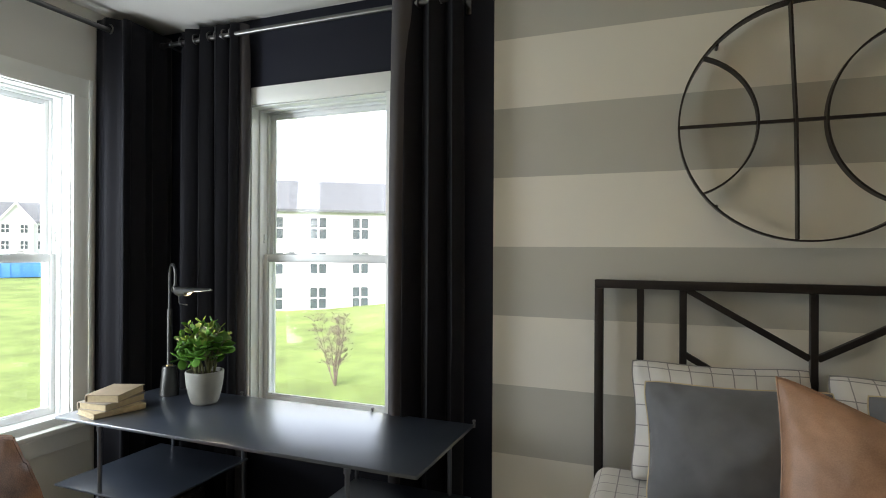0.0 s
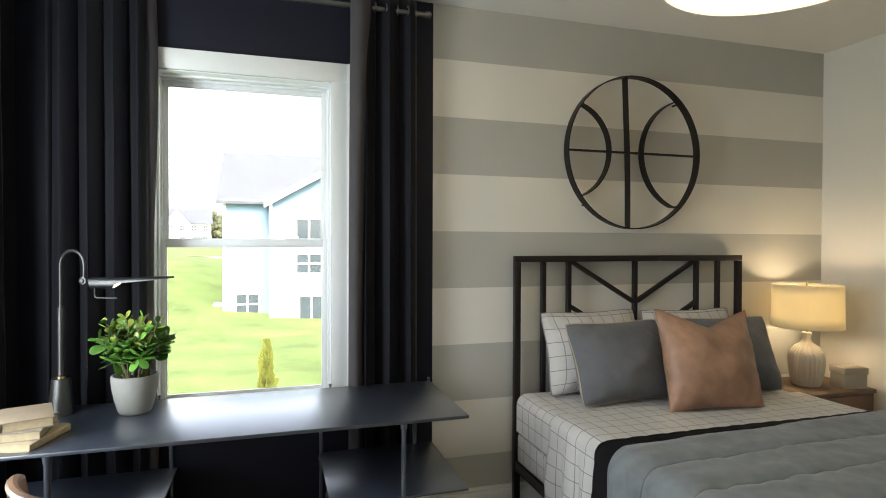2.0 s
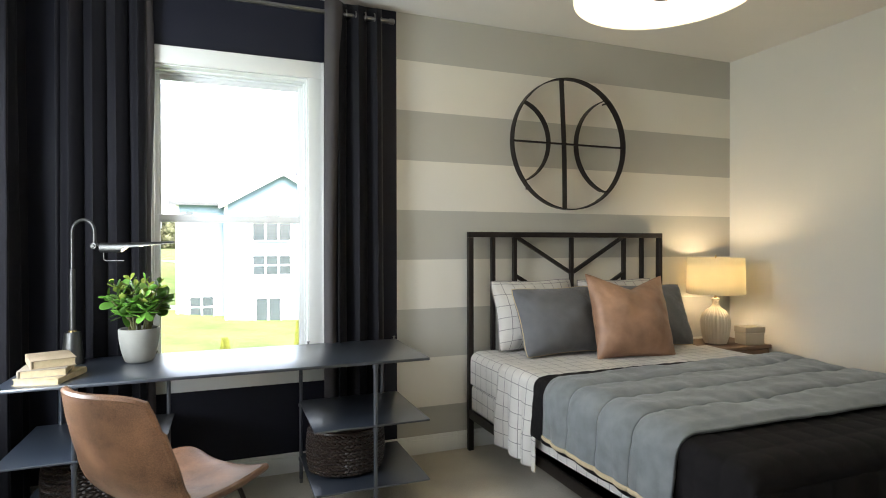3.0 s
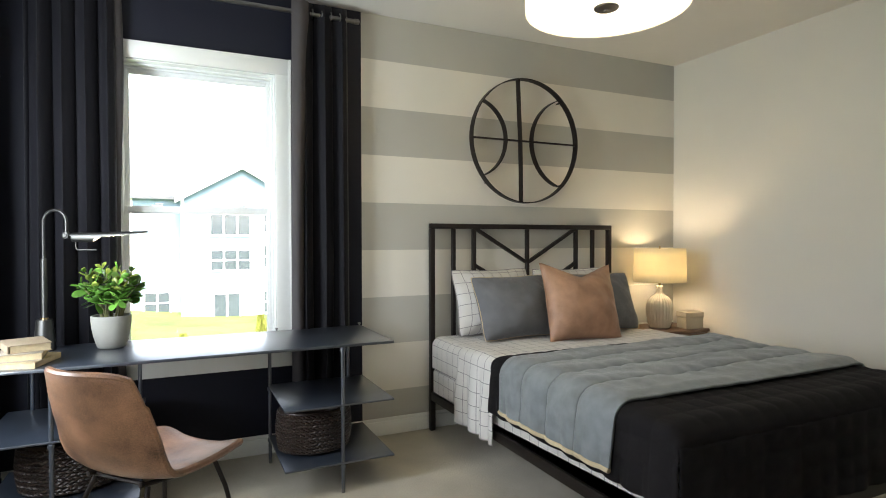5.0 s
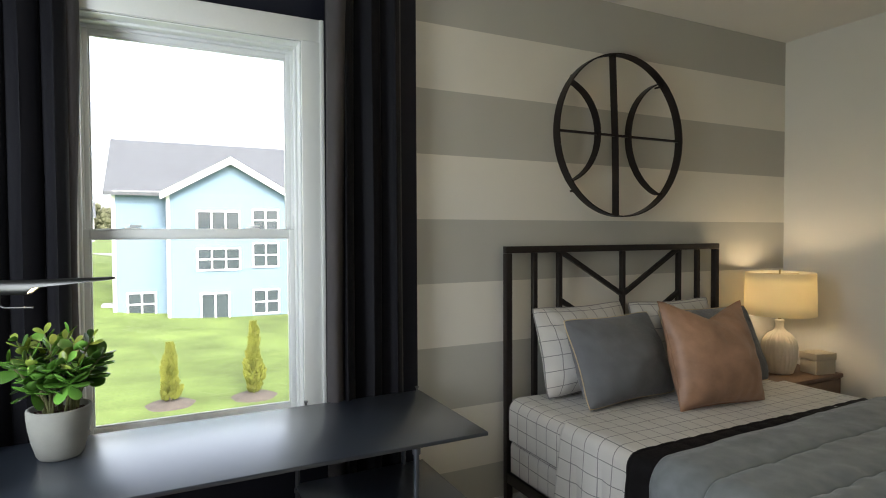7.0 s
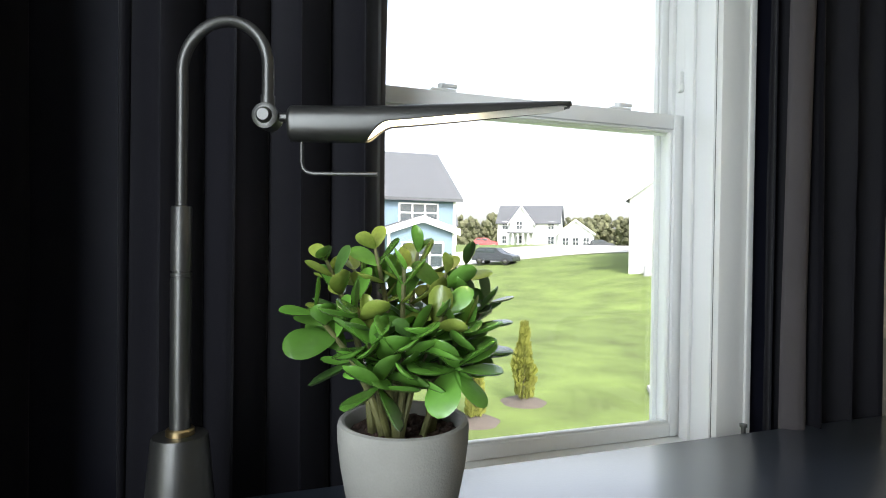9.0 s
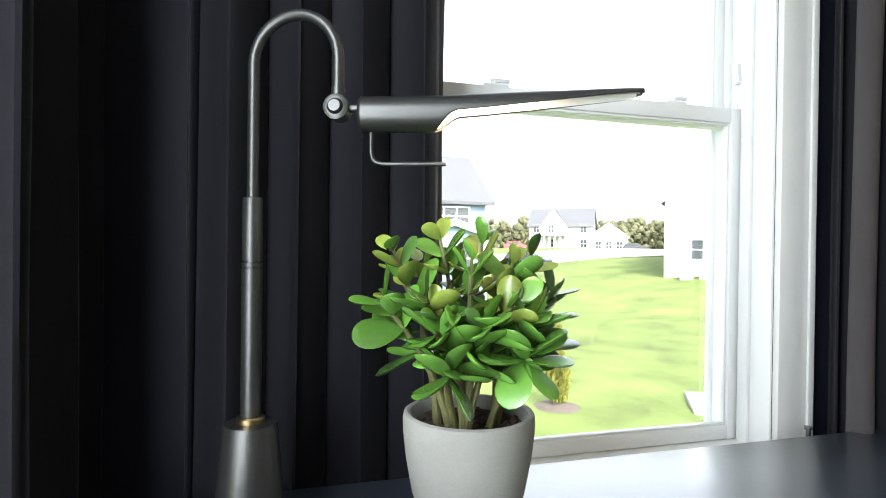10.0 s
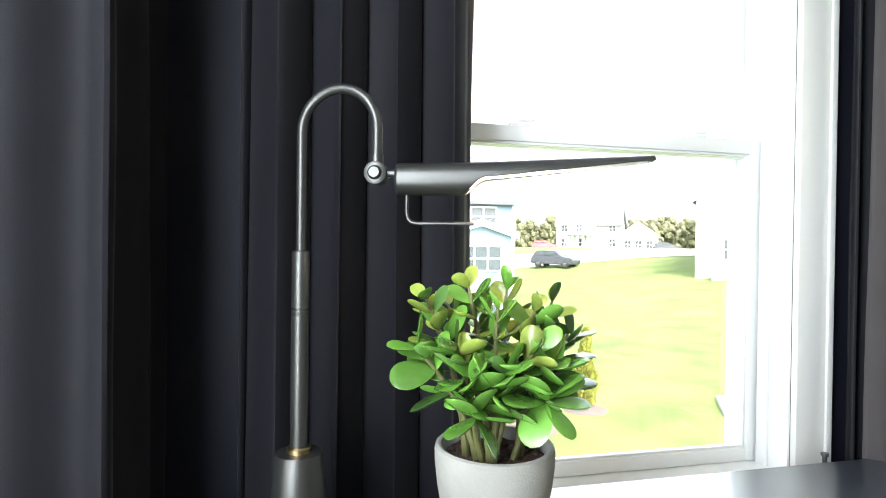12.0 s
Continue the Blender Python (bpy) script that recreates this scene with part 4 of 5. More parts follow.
def drape(name, material, label, category, y0, y1, zl, zr, over, r, fn_relief, nu=150, nv=70, thick=0.006, front=None, hem=None, wave=0.02, seed=1, foot=0.0):
    """Cloth laid across the bed: down its left side to zl, over the top, down the right to zr; y0 to y1 along it."""
    x0, x1, zt = BX0 - 0.014 - over, BX1 + 0.014 + over, ZT + over

    def base(s):
        # s runs from the left hem over the top to the right hem
        l, w = zt - zl, x1 - x0
        if s < l - r:
            return x0, zl + s, Vector((-1, 0, 0))
        if s < l - r + 1.5708 * r:
            a = (s - l + r) / r
            return x0 + r - r * math.cos(a), zt - r + r * math.sin(a), Vector((-math.cos(a), 0, math.sin(a)))
        s2 = s - (l - r + 1.5708 * r)
        if s2 < w - 2 * r:
            return x0 + r + s2, zt, Vector((0, 0, 1))
        s3 = s2 - (w - 2 * r)
        if s3 < 1.5708 * r:
            a = s3 / r
            return x1 - r + r * math.sin(a), zt - r + r * math.cos(a), Vector((math.sin(a), 0, math.cos(a)))
        return x1, zt - r - (s3 - 1.5708 * r), Vector((1, 0, 0))

    total = (zt - zl - r) + (zt - zr - r) + (x1 - x0 - 2 * r) + 3.1416 * r

    def fn(u, v):
        s = u * total
        x, z, n = base(s)
        side = max(0.0, (zt - r - z))  # how far down the side
        ya, yb = y0, y1
        if front:
            ya, yb = front(u, s, total)
        y = ya + (yb - ya) * v
        k = wave * min(1.0, side * 4) * math.sin(y * 21 + seed + 1.5 * math.sin(y * 7))
        lift = fn_relief(x, y, v, s) + 0.006 * noise.noise(Vector((x * 4 + seed, y * 4, z * 4))) + abs(k)
        if foot and y < y1 + foot:  # rolls over the end of the mattress
            d = y1 + foot - y
            z -= (foot - math.sqrt(max(0.0, foot * foot - d * d))) * min(1.0, max(0.0, (z - 0.45) / 0.15))
        return Vector((x, y, z)) + n * lift

    bm = bmesh.new()
    sheet(bm, nu, nv, fn, uv=lambda u, v: (u * total, v * (y1 - y0)))
    ob = solid(part(name, bm, material), thick, 1)
    tagged(ob, label, category)
    if hem:
        bm = bmesh.new()
        edge = [fn(0, k / nv) + Vector((-0.008, 0, -0.006)) for k in range(nv + 1)]
        tube(bm, edge, 0.011, 8)
        part("hem", bm, hem, ob, "beige hem")
    return ob


# top sheet hanging over the side near the head
drape("top_sheet", M_GRID, "white grid-line cotton top sheet draped over the bed side", "sheet", -0.52, -0.93, 0.19, 0.30, 0.006, 0.05,
      lambda x, y, v, s: 0.004, thick=0.003, wave=0.030, seed=2, nv=44, front=lambda u, s, t: (-0.50 + 0.0 * u, -0.93))


def quilt_relief(x, y, v, s):
    gx, gy = (s / 0.10) % 1.0, (y / 0.10) % 1.0
    return 0.007 * (math.sin(math.pi * gx) * math.sin(-math.pi * gy if gy < 0 else math.pi * gy)) ** 0.5


drape("quilt", M_QUILT, "black quilted bedspread over the lower half of the bed", "quilt", -0.885, -2.125, 0.355, 0.30, 0.010, 0.05, quilt_relief, thick=0.006, wave=0.018, seed=5, nu=240, nv=150, foot=0.07)
# the end of the spread that hangs over the foot
bm = bmesh.new()
sheet(bm, 130, 40, lambda u, v: Vector((BX0 - 0.03 + (BX1 - BX0 + 0.06) * u, -2.128 - 0.016 * abs(math.sin(u * 23)) * v - (0.0 if v else -0.004), 0.575 - 0.313 * v)) + Vector((0, -0.008 * math.sin(math.pi * ((u * 15) % 1)) * math.sin(math.pi * ((v * 3.7) % 1)), 0)))
quilt = bpy.data.objects["quilt"]
solid(part("foot_flap", bm, M_QUILT, quilt), 0.006)


def comforter_relief(x, y, v, s):
    k = (v * 4.0) % 1.0
    puff = 1 - abs(2 * k - 1) ** 5
    e = min(1.0, min(v, 1 - v) / 0.07)
    roll = 0.25 + 0.75 * e * e * (3 - 2 * e)
    pull = math.exp(-min(k, 1 - k) / 0.20)  # gathers along the stitching
    wr = 0.012 * noise.noise(Vector((x * 2.5 + y * 2, y * 6, 3.3))) + 0.010 * pull * noise.noise(Vector((s * 17 + 3 * y, y * 4, 8)))
    wr += 0.005 * noise.noise(Vector((s * 11 - y * 6, y * 13, 1.7)))
    return 0.012 + (0.016 * puff + wr) * roll


drape("comforter", M_COMF, "blue-grey stitched comforter folded across the bed", "comforter", -0.93, -1.83, 0.405, 0.30, 0.018, 0.07, comforter_relief, thick=0.012, wave=0.018, seed=9, nu=230, nv=140,
      hem=M_COMFB, front=lambda u, s, t: (-1.03 + 0.10 * u, -1.83 - 0.03 * math.sin(u * 3.1)))


# ---- pillows ----
def pillow(name, at, w, h, t, material, label, pinch=0.12, edge=None, sag=0.35, seed=0, chop=0.0, soft=0.055):
    """A stuffed cushion standing in its own xz plane, its face to -y."""

    def outline(a, b):
        # corners drawn out, sides drawn in
        x = a * w / 2 * (1 - pinch * 0.5 * (1 - b * b))
        z = b * h / 2 * (1 - pinch * 0.5 * (1 - a * a))
        z -= chop * max(0.0, b) ** 2 * max(0.0, 1 - abs(a - 0.05)) ** 1.3
        r2 = max(0.0, abs(a) + abs(b) - 1.55) / 0.45
        x, z = x * (1 - soft * r2 * r2), z * (1 - soft * r2 * r2)
        return x, z

    def fn(side):
        def f(u, v):
            a, b = 2 * u - 1, 2 * v - 1
            x, z = outline(a, b)
            k = max(0.0, (1 - abs(a) ** 2.1) * (1 - abs(b) ** 2.1)) ** 0.58
            rim = 1 - k * 0.55
            wr = 0.016 * k * noise.noise(Vector((a * 2.2 + seed, b * 2.2, side))) + 0.012 * min(1, 2.2 * k) * rim * rim * noise.noise(Vector((a * 6 + b * 3 + seed, b * 3 - a * 2, side))) + 0.0018 * min(1, 3 * k) * noise.noise(Vector((a * 17 + seed, b * 13 + a * 9, side)))
            low = 1 + sag * (-b) * 0.5
            return Vector((x, side * (t / 2 * k * low) + wr, z + h / 2))
        return f

    bm = bmesh.new()
    for side in (-1, 1):
        sheet(bm, 52, 52, fn(side), uv=lambda u, v: (u * w + 0.01, v * h + 0.02))
    bmesh.ops.remove_doubles(bm, verts=bm.verts, dist=0.0004)
    c = thing(name, at, label, "pillow", "pillows on the bed")
    part("cushion", bm, material, c)
    bm = bmesh.new()
    n = 20
    ring_ = [outline(-1 + 2 * k / n, -1) for k in range(n)] + [outline(1, -1 + 2 * k / n) for k in range(n)] + [outline(1 - 2 * k / n, 1) for k in range(n)] + [outline(-1, 1 - 2 * k / n) for k in range(n + 1)]
    tube(bm, [(x, 0, z + h / 2) for x, z in ring_], 0.0034, 6, caps=False)
    part("seam", bm, edge or material, c)
    return c


PZ = ZT + 0.012
pillow("pillow", pose(0.905, -0.185, PZ - 0.01, -16, 0, 3), 0.64, 0.46, 0.24, M_GRID, "white grid-pattern cotton pillow leaning on the headboard", 0.18, seed=3)
pillow("pillow", pose(1.545, -0.185, PZ - 0.01, -16, 0, -3), 0.62, 0.45, 0.22, M_GRID, "white grid-pattern cotton pillow leaning on the headboard", 0.18, seed=6)
pillow("pillow", pose(0.955, -0.405, PZ - 0.01, -24, 0, 5), 0.62, 0.44, 0.29, M_GREY, "grey linen pillow leaning on a grid-pattern pillow", 0.17, edge=M_COMFB, seed=11)
pillow("pillow", pose(1.60, -0.405, PZ - 0.01, -24, 0, -8), 0.62, 0.44, 0.29, M_GREY, "grey linen pillow behind the leather cushion", 0.17, edge=M_COMFB, seed=17)
pillow("cushion", pose(1.26, -0.655, PZ - 0.005, -19, 2, -4), 0.53, 0.50, 0.26, M_LEATHERP, "square tan leather cushion standing in front of the pillows", 0.13, seed=23, chop=0.085, soft=0.0)


# ---- wall ring ----
def wall_ball():
    cx, cz, R = 1.197, 1.966, 0.438
    y = -0.055
    b = thing("wall_sculpture", pose(cx, y, cz), "round black metal basketball outline hung on the striped wall", "wall decor")

    def band(name, pts, w, t, normal_in=True):
        """A flat strip, w deep off the wall and t thick, along points in the plane of the wall."""
        bm = bmesh.new()
        pts = [Vector(p) for p in pts]
        rows = []
        for i, p in enumerate(pts):
            d = (pts[min(i + 1, len(pts) - 1)] - pts[max(i - 1, 0)]).normalized()
            n = Vector((d.z, 0, -d.x))
            rows.append([bm.verts.new(p + n * a * t / 2 + Vector((0, c * w / 2, 0))) for a, c in ((-1, -1), (1, -1), (1, 1), (-1, 1))])
        for a, c in zip(rows, rows[1:]):
            for k in range(4):
                bm.faces.new((a[k], a[(k + 1) % 4], c[(k + 1) % 4], c[k]))
        bm.faces.new(rows[0][::-1])
        bm.faces.new(rows[-1])
        return part(name, bm, M_BLACKMETAL, b)

    n = 72
    band("outer_ring", [(R * math.sin(2 * math.pi * k / n), 0, R * math.cos(2 * math.pi * k / n)) for k in range(n + 1)], 0.050, 0.007)
    band("upright_bar", [(-0.066, 0, R - 0.009), (-0.056, 0, 0.2), (-0.046, 0, 0), (-0.042, 0, -0.2), (-0.040, 0, -R + 0.006)], 0.046, 0.007)
    band("cross_bar", [(-R + 0.004, 0, 0.0), (R - 0.004, 0, 0.0)], 0.012, 0.012)
    for s in (-1, 1):
        pts = []
        rr, off, half = (0.273, 0.440, 0.258) if s < 0 else (0.331, 0.379, 0.308)
        a0 = math.asin(half / rr)
        for k in range(33):
            a = -a0 + 2 * a0 * k / 32
            pts.append((s * (off - rr * math.cos(a)), 0, rr * math.sin(a)))
        band("curved_bar", pts, 0.046, 0.007)
    for a in (45, 135, 225, 315):
        bm = bmesh.new()
        x, z = R * 0.985 * math.sin(radians(a)), R * 0.985 * math.cos(radians(a))
        tube(bm, [(x, 0.0, z), (x, 0.054, z)], 0.006, 8)
        part("wall_peg", bm, M_BLACKMETAL, b)


wall_ball()

# ---- nightstand, its lamp and box ----
NZ = 0.585
ns = thing("nightstand", pose(2.33, -0.235, 0), "brown wooden nightstand with one drawer beside the bed", "nightstand")
bm = bmesh.new()
box(bm, -0.285, 0.285, -0.195, 0.195, NZ - 0.025, NZ, 0.004)
part("top", bm, M_WOOD, ns)
bm = bmesh.new()
for x0, x1 in ((-0.275, -0.255), (0.255, 0.275)):
    box(bm, x0, x1, -0.185, 0.185, 0.12, NZ - 0.0255, 0.002)
box(bm, -0.2545, 0.2545, 0.165, 0.185, 0.12, NZ - 0.0255)
box(bm, -0.2545, 0.2545, -0.185, 0.1645, 0.12, 0.14)
box(bm, -0.2545, 0.2545, -0.185, 0.1645, 0.34, 0.355)
part("carcass", bm, M_WOOD, ns)
bm = bmesh.new()
box(bm, -0.252, 0.252, -0.192, -0.172, 0.36, NZ - 0.03, 0.003)
dr = part("drawer", bm, M_WOOD, ns)
bm = bmesh.new()
tube(bm, [(0, -0.192, 0.455), (0, -0.205, 0.455), (0, -0.214, 0.455), (0, -0.218, 0.455)], [0.006, 0.006, 0.013, 0.009], 14)
part("knob", bm, M_BRASS, dr, "small metal knob")
for x in (-0.255, 0.255):
    for y in (-0.165, 0.165):
        bm = bmesh.new()
        tube(bm, [(x, y, 0), (x, y, 0.1195)], [0.013, 0.018], 12)
        part("leg", bm, M_WOOD, ns)


def table_lamp(at):
    l = thing("table_lamp", at, "ribbed white ceramic table lamp with a lit linen drum shade", "lamp")
    bm = bmesh.new()
    prof = [(0.066, 0.0), (0.074, 0.004), (0.086, 0.05), (0.094, 0.11), (0.096, 0.16), (0.088, 0.20), (0.064, 0.235), (0.034, 0.258), (0.024, 0.275), (0.022, 0.30), (0.027, 0.318), (0.020, 0.325)]
    seg = 120
    rings = []
    for r, z in prof:
        rib = 0.0035 if 0.004 < z < 0.24 else 0.0008
        rings.append([bm.verts.new(((r + rib * math.sin(24 * a)) * math.cos(a), (r + rib * math.sin(24 * a)) * math.sin(a), z)) for a in [2 * math.pi * k / seg for k in range(seg)]])
    for a, b in zip(rings, rings[1:]):
        for k in range(seg):
            bm.faces.new((a[k], a[(k + 1) % seg], b[(k + 1) % seg], b[k]))
    bm.faces.new(rings[0][::-1])
    bm.faces.new(rings[-1])
    part("base", bm, M_CERAMIC, l)
    bm = bmesh.new()
    tube(bm, [(0, 0, 0.324), (0, 0, 0.40)], [0.010, 0.010], 12)
    tube(bm, [(0, 0, 0.595), (0, 0, 0.622), (0, 0, 0.628)], [0.004, 0.007, 0.003], 10)
    for a in range(3):
        q = 2 * math.pi * a / 3
        tube(bm, [(0, 0, 0.60), (0.188 * math.cos(q), 0.188 * math.sin(q), 0.597)], 0.002, 6)
    tube(bm, [(0.03, 0, 0.385), (0.055, 0, 0.45), (0.055, 0, 0.54), (0.0, 0, 0.60)], 0.002, 6)
    tube(bm, [(-0.03, 0, 0.385), (-0.055, 0, 0.45), (-0.055, 0, 0.54), (0.0, 0, 0.60)], 0.002, 6)
    part("harp", bm, M_BRASS, l, "metal stem and harp")
    bm = bmesh.new()
    sheet(bm, 64, 4, lambda u, v: Vector(((0.193 - 0.006 * v) * math.cos(2 * math.pi * u), (0.193 - 0.006 * v) * math.sin(2 * math.pi * u), 0.355 + 0.255 * v)), wrap=True)
    s = solid(part("shade", bm, M_SHADE, l, "glowing cream linen drum shade"), 0.0025)
    bm = bmesh.new()
    bmesh.ops.create_uvsphere(bm, u_segments=20, v_segments=12, radius=0.030, matrix=Matrix.Translation((0, 0, 0.45)) @ Matrix.Diagonal((1, 1, 1.25, 1)))
    part("bulb", bm, M_BULB, l, "lit bulb")


table_lamp(pose(2.30, -0.235, NZ + 0.0005))
lamp = new("bedside_bulb_light", bpy.data.lights.new("bedside_bulb_light", "POINT"))
lamp.data.energy, lamp.data.color, lamp.data.shadow_soft_size = 1.1, (1.0, 0.79, 0.51), 0.04
lamp.location = (2.30, -0.235, NZ + 0.50)

bx = thing("keepsake_box", pose(2.50, -0.345, NZ + 0.0005, 0, 0, -10), "small cream lidded box on the nightstand", "box")
bm = bmesh.new()
box(bm, -0.075, 0.075, -0.055, 0.055, 0, 0.082, 0.003)
part("body", bm, M_BOX, bx)
bm = bmesh.new()
box(bm, -0.079, 0.079, -0.059, 0.059, 0.083, 0.125, 0.004)
part("lid", bm, M_BOX, bx)

# ---- ceiling light ----
LX, LY = 0.493, -1.703
cl = thing("ceiling_light", pose(LX, LY, H), "round semi-flush ceiling light with a lit linen drum shade", "lamp")
bm = bmesh.new()
sheet(bm, 72, 4, lambda u, v: Vector((0.316 * math.cos(2 * math.pi * u), 0.316 * math.sin(2 * math.pi * u), -0.53 + 0.22 * v)), wrap=True)
solid(part("shade", bm, M_DRUM, cl, "glowing off-white linen drum"), 0.003)
bm = bmesh.new()
turned(bm, [(0.005, -0.522), (0.312, -0.522), (0.312, -0.518), (0.005, -0.517)], 64)
part("diffuser", bm, M_DIFF, cl, "glowing white diffuser disc")
bm = bmesh.new()
turned(bm, [(0.006, -0.542), (0.012, -0.541), (0.012, -0.534), (0.045, -0.531), (0.050, -0.526), (0.049, -0.5225)], 28)
part("finial", bm, M_ROD, cl, "round nickel finial")
bm = bmesh.new()
turned(bm, [(0.012, -0.516), (0.012, -0.03), (0.065, -0.028), (0.07, -0.001), (0.01, -0.0005)], 28)
for a in range(3):
    q = 2 * math.pi * a / 3
    tube(bm, [(0, 0, -0.305), (0.314 * math.cos(q), 0.314 * math.sin(q), -0.305)], 0.003, 6)
part("stem", bm, M_ROD, cl, "nickel stem and canopy")
lamp = new("ceiling_bulb_light", bpy.data.lights.new("ceiling_bulb_light", "POINT"))
lamp.data.energy, lamp.data.color, lamp.data.shadow_soft_size = 2.0, (1.0, 0.82, 0.58), 0.06
lamp.location = (LX + 0.05, LY, H - 0.40)


# ---- outside ----
def smooth(t):
    t = max(0.0, min(1.0, t))
    return t * t * (3 - 2 * t)


def ground_z(x, y):
    r = math.hypot(x + 1, y + 2)
    z = -3.05 + 3.3 * smooth((r - 22) / 78)
    z += 1.9 * smooth((x - 14) / 22) * smooth((y - 14) / 20) * (1 - smooth((r - 60) / 50))
    z += 2.2 * math.exp(-((x + 9) ** 2 / 60 + (y - 46) ** 2 / 260))
    return z + 0.06 * noise.noise(Vector((x * 0.12, y * 0.12, 0)))


def ground_mesh(bm):
    marks = [0]
    st = 1.6
    while marks[-1] < 2600:
        marks.append(marks[-1] + st)
        st *= 1.055
    line = [-m for m in marks[:0:-1]] + marks
    vs = [[bm.verts.new((x, y, ground_z(x, y))) for y in line] for x in line]
    for i in range(len(line) - 1):
        for j in range(len(line) - 1):
            bm.faces.new((vs[i][j], vs[i + 1][j], vs[i + 1][j + 1], vs[i][j + 1]))


one("ground", M_GRASS, "mown green lawn rising gently away from the house", "lawn", ground_mesh, kind="structure")


def road_mesh(bm):
    def fn(u, v):
        a = radians(50 - 120 * u)
        r = 59 + 12 * v
        x, y = -1 - r * math.sin(a), -2 + r * math.cos(a)
        return Vector((x, y, ground_z(x, y) + 0.05))
    sheet(bm, 160, 4, fn)


one("road", M_ROAD, "pale concrete street curving past the houses", "road", road_mesh, kind="structure")


def house_window(h, x, y, z, w, ht, n, bars=True):
    """A window on a wall that faces -y: white frame with n sashes."""
    bm = bmesh.new()
    f = 0.09
    box(bm, x - w / 2, x + w / 2, y - 0.05, y - 0.001, z - ht / 2, z - ht / 2 + f)
    box(bm, x - w / 2, x + w / 2, y - 0.05, y - 0.001, z + ht / 2 - f, z + ht / 2)
    for k in range(n + 1):
        xx = x - w / 2 + f / 2 + (w - f) * k / n
        box(bm, xx - f / 2, xx + f / 2, y - 0.05, y - 0.001, z - ht / 2 + f, z + ht / 2 - f)
    if bars:
        for k in range(n):
            xa, xb = x - w / 2 + f + (w - f) * k / n, x - w / 2 + (w - f) * (k + 1) / n
            box(bm, xa, xb, y - 0.045, y - 0.001, z - 0.04, z + 0.04)
    fr = part("window", bm, M_HTRIM, h, "white window frame", smooth=False)
    bm = bmesh.new()
    box(bm, x - w / 2 + 0.02, x + w / 2 - 0.02, y - 0.02, y - 0.002, z - ht / 2 + 0.02, z + ht / 2 - 0.02)
    part("pane", bm, M_PANE, fr, "dark reflecting panes", smooth=False)


def block(h, x0, x1, y0, y1, z0, z1, material, boards=True):
    """A storey block with lapped siding boards on the side that is seen."""
    bm = bmesh.new()
    box(bm, x0, x1, y0, y1, z0, z1)
    if boards:
        n = int((z1 - z0) / 0.2)
        for k in range(n):
            z = z0 + (z1 - z0) * k / n
            vs = [bm.verts.new(p) for p in ((x0, y0 - 0.016, z), (x1, y0 - 0.016, z), (x1, y0 - 0.002, z + (z1 - z0) / n), (x0, y0 - 0.002, z + (z1 - z0) / n), (x0, y0 - 0.002, z), (x1, y0 - 0.002, z))]
            bm.faces.new(vs[:4])
            bm.faces.new((vs[0], vs[4], vs[5], vs[1]))
    part("wall", bm, material, h, "lapped siding", smooth=False)


def trim(h, x0, x1, y0, y1, z0, z1):
    bm = bmesh.new()
    box(bm, x0, x1, y0, y1, z0, z1)
    part("trim_board", bm, M_HTRIM, h, smooth=False)


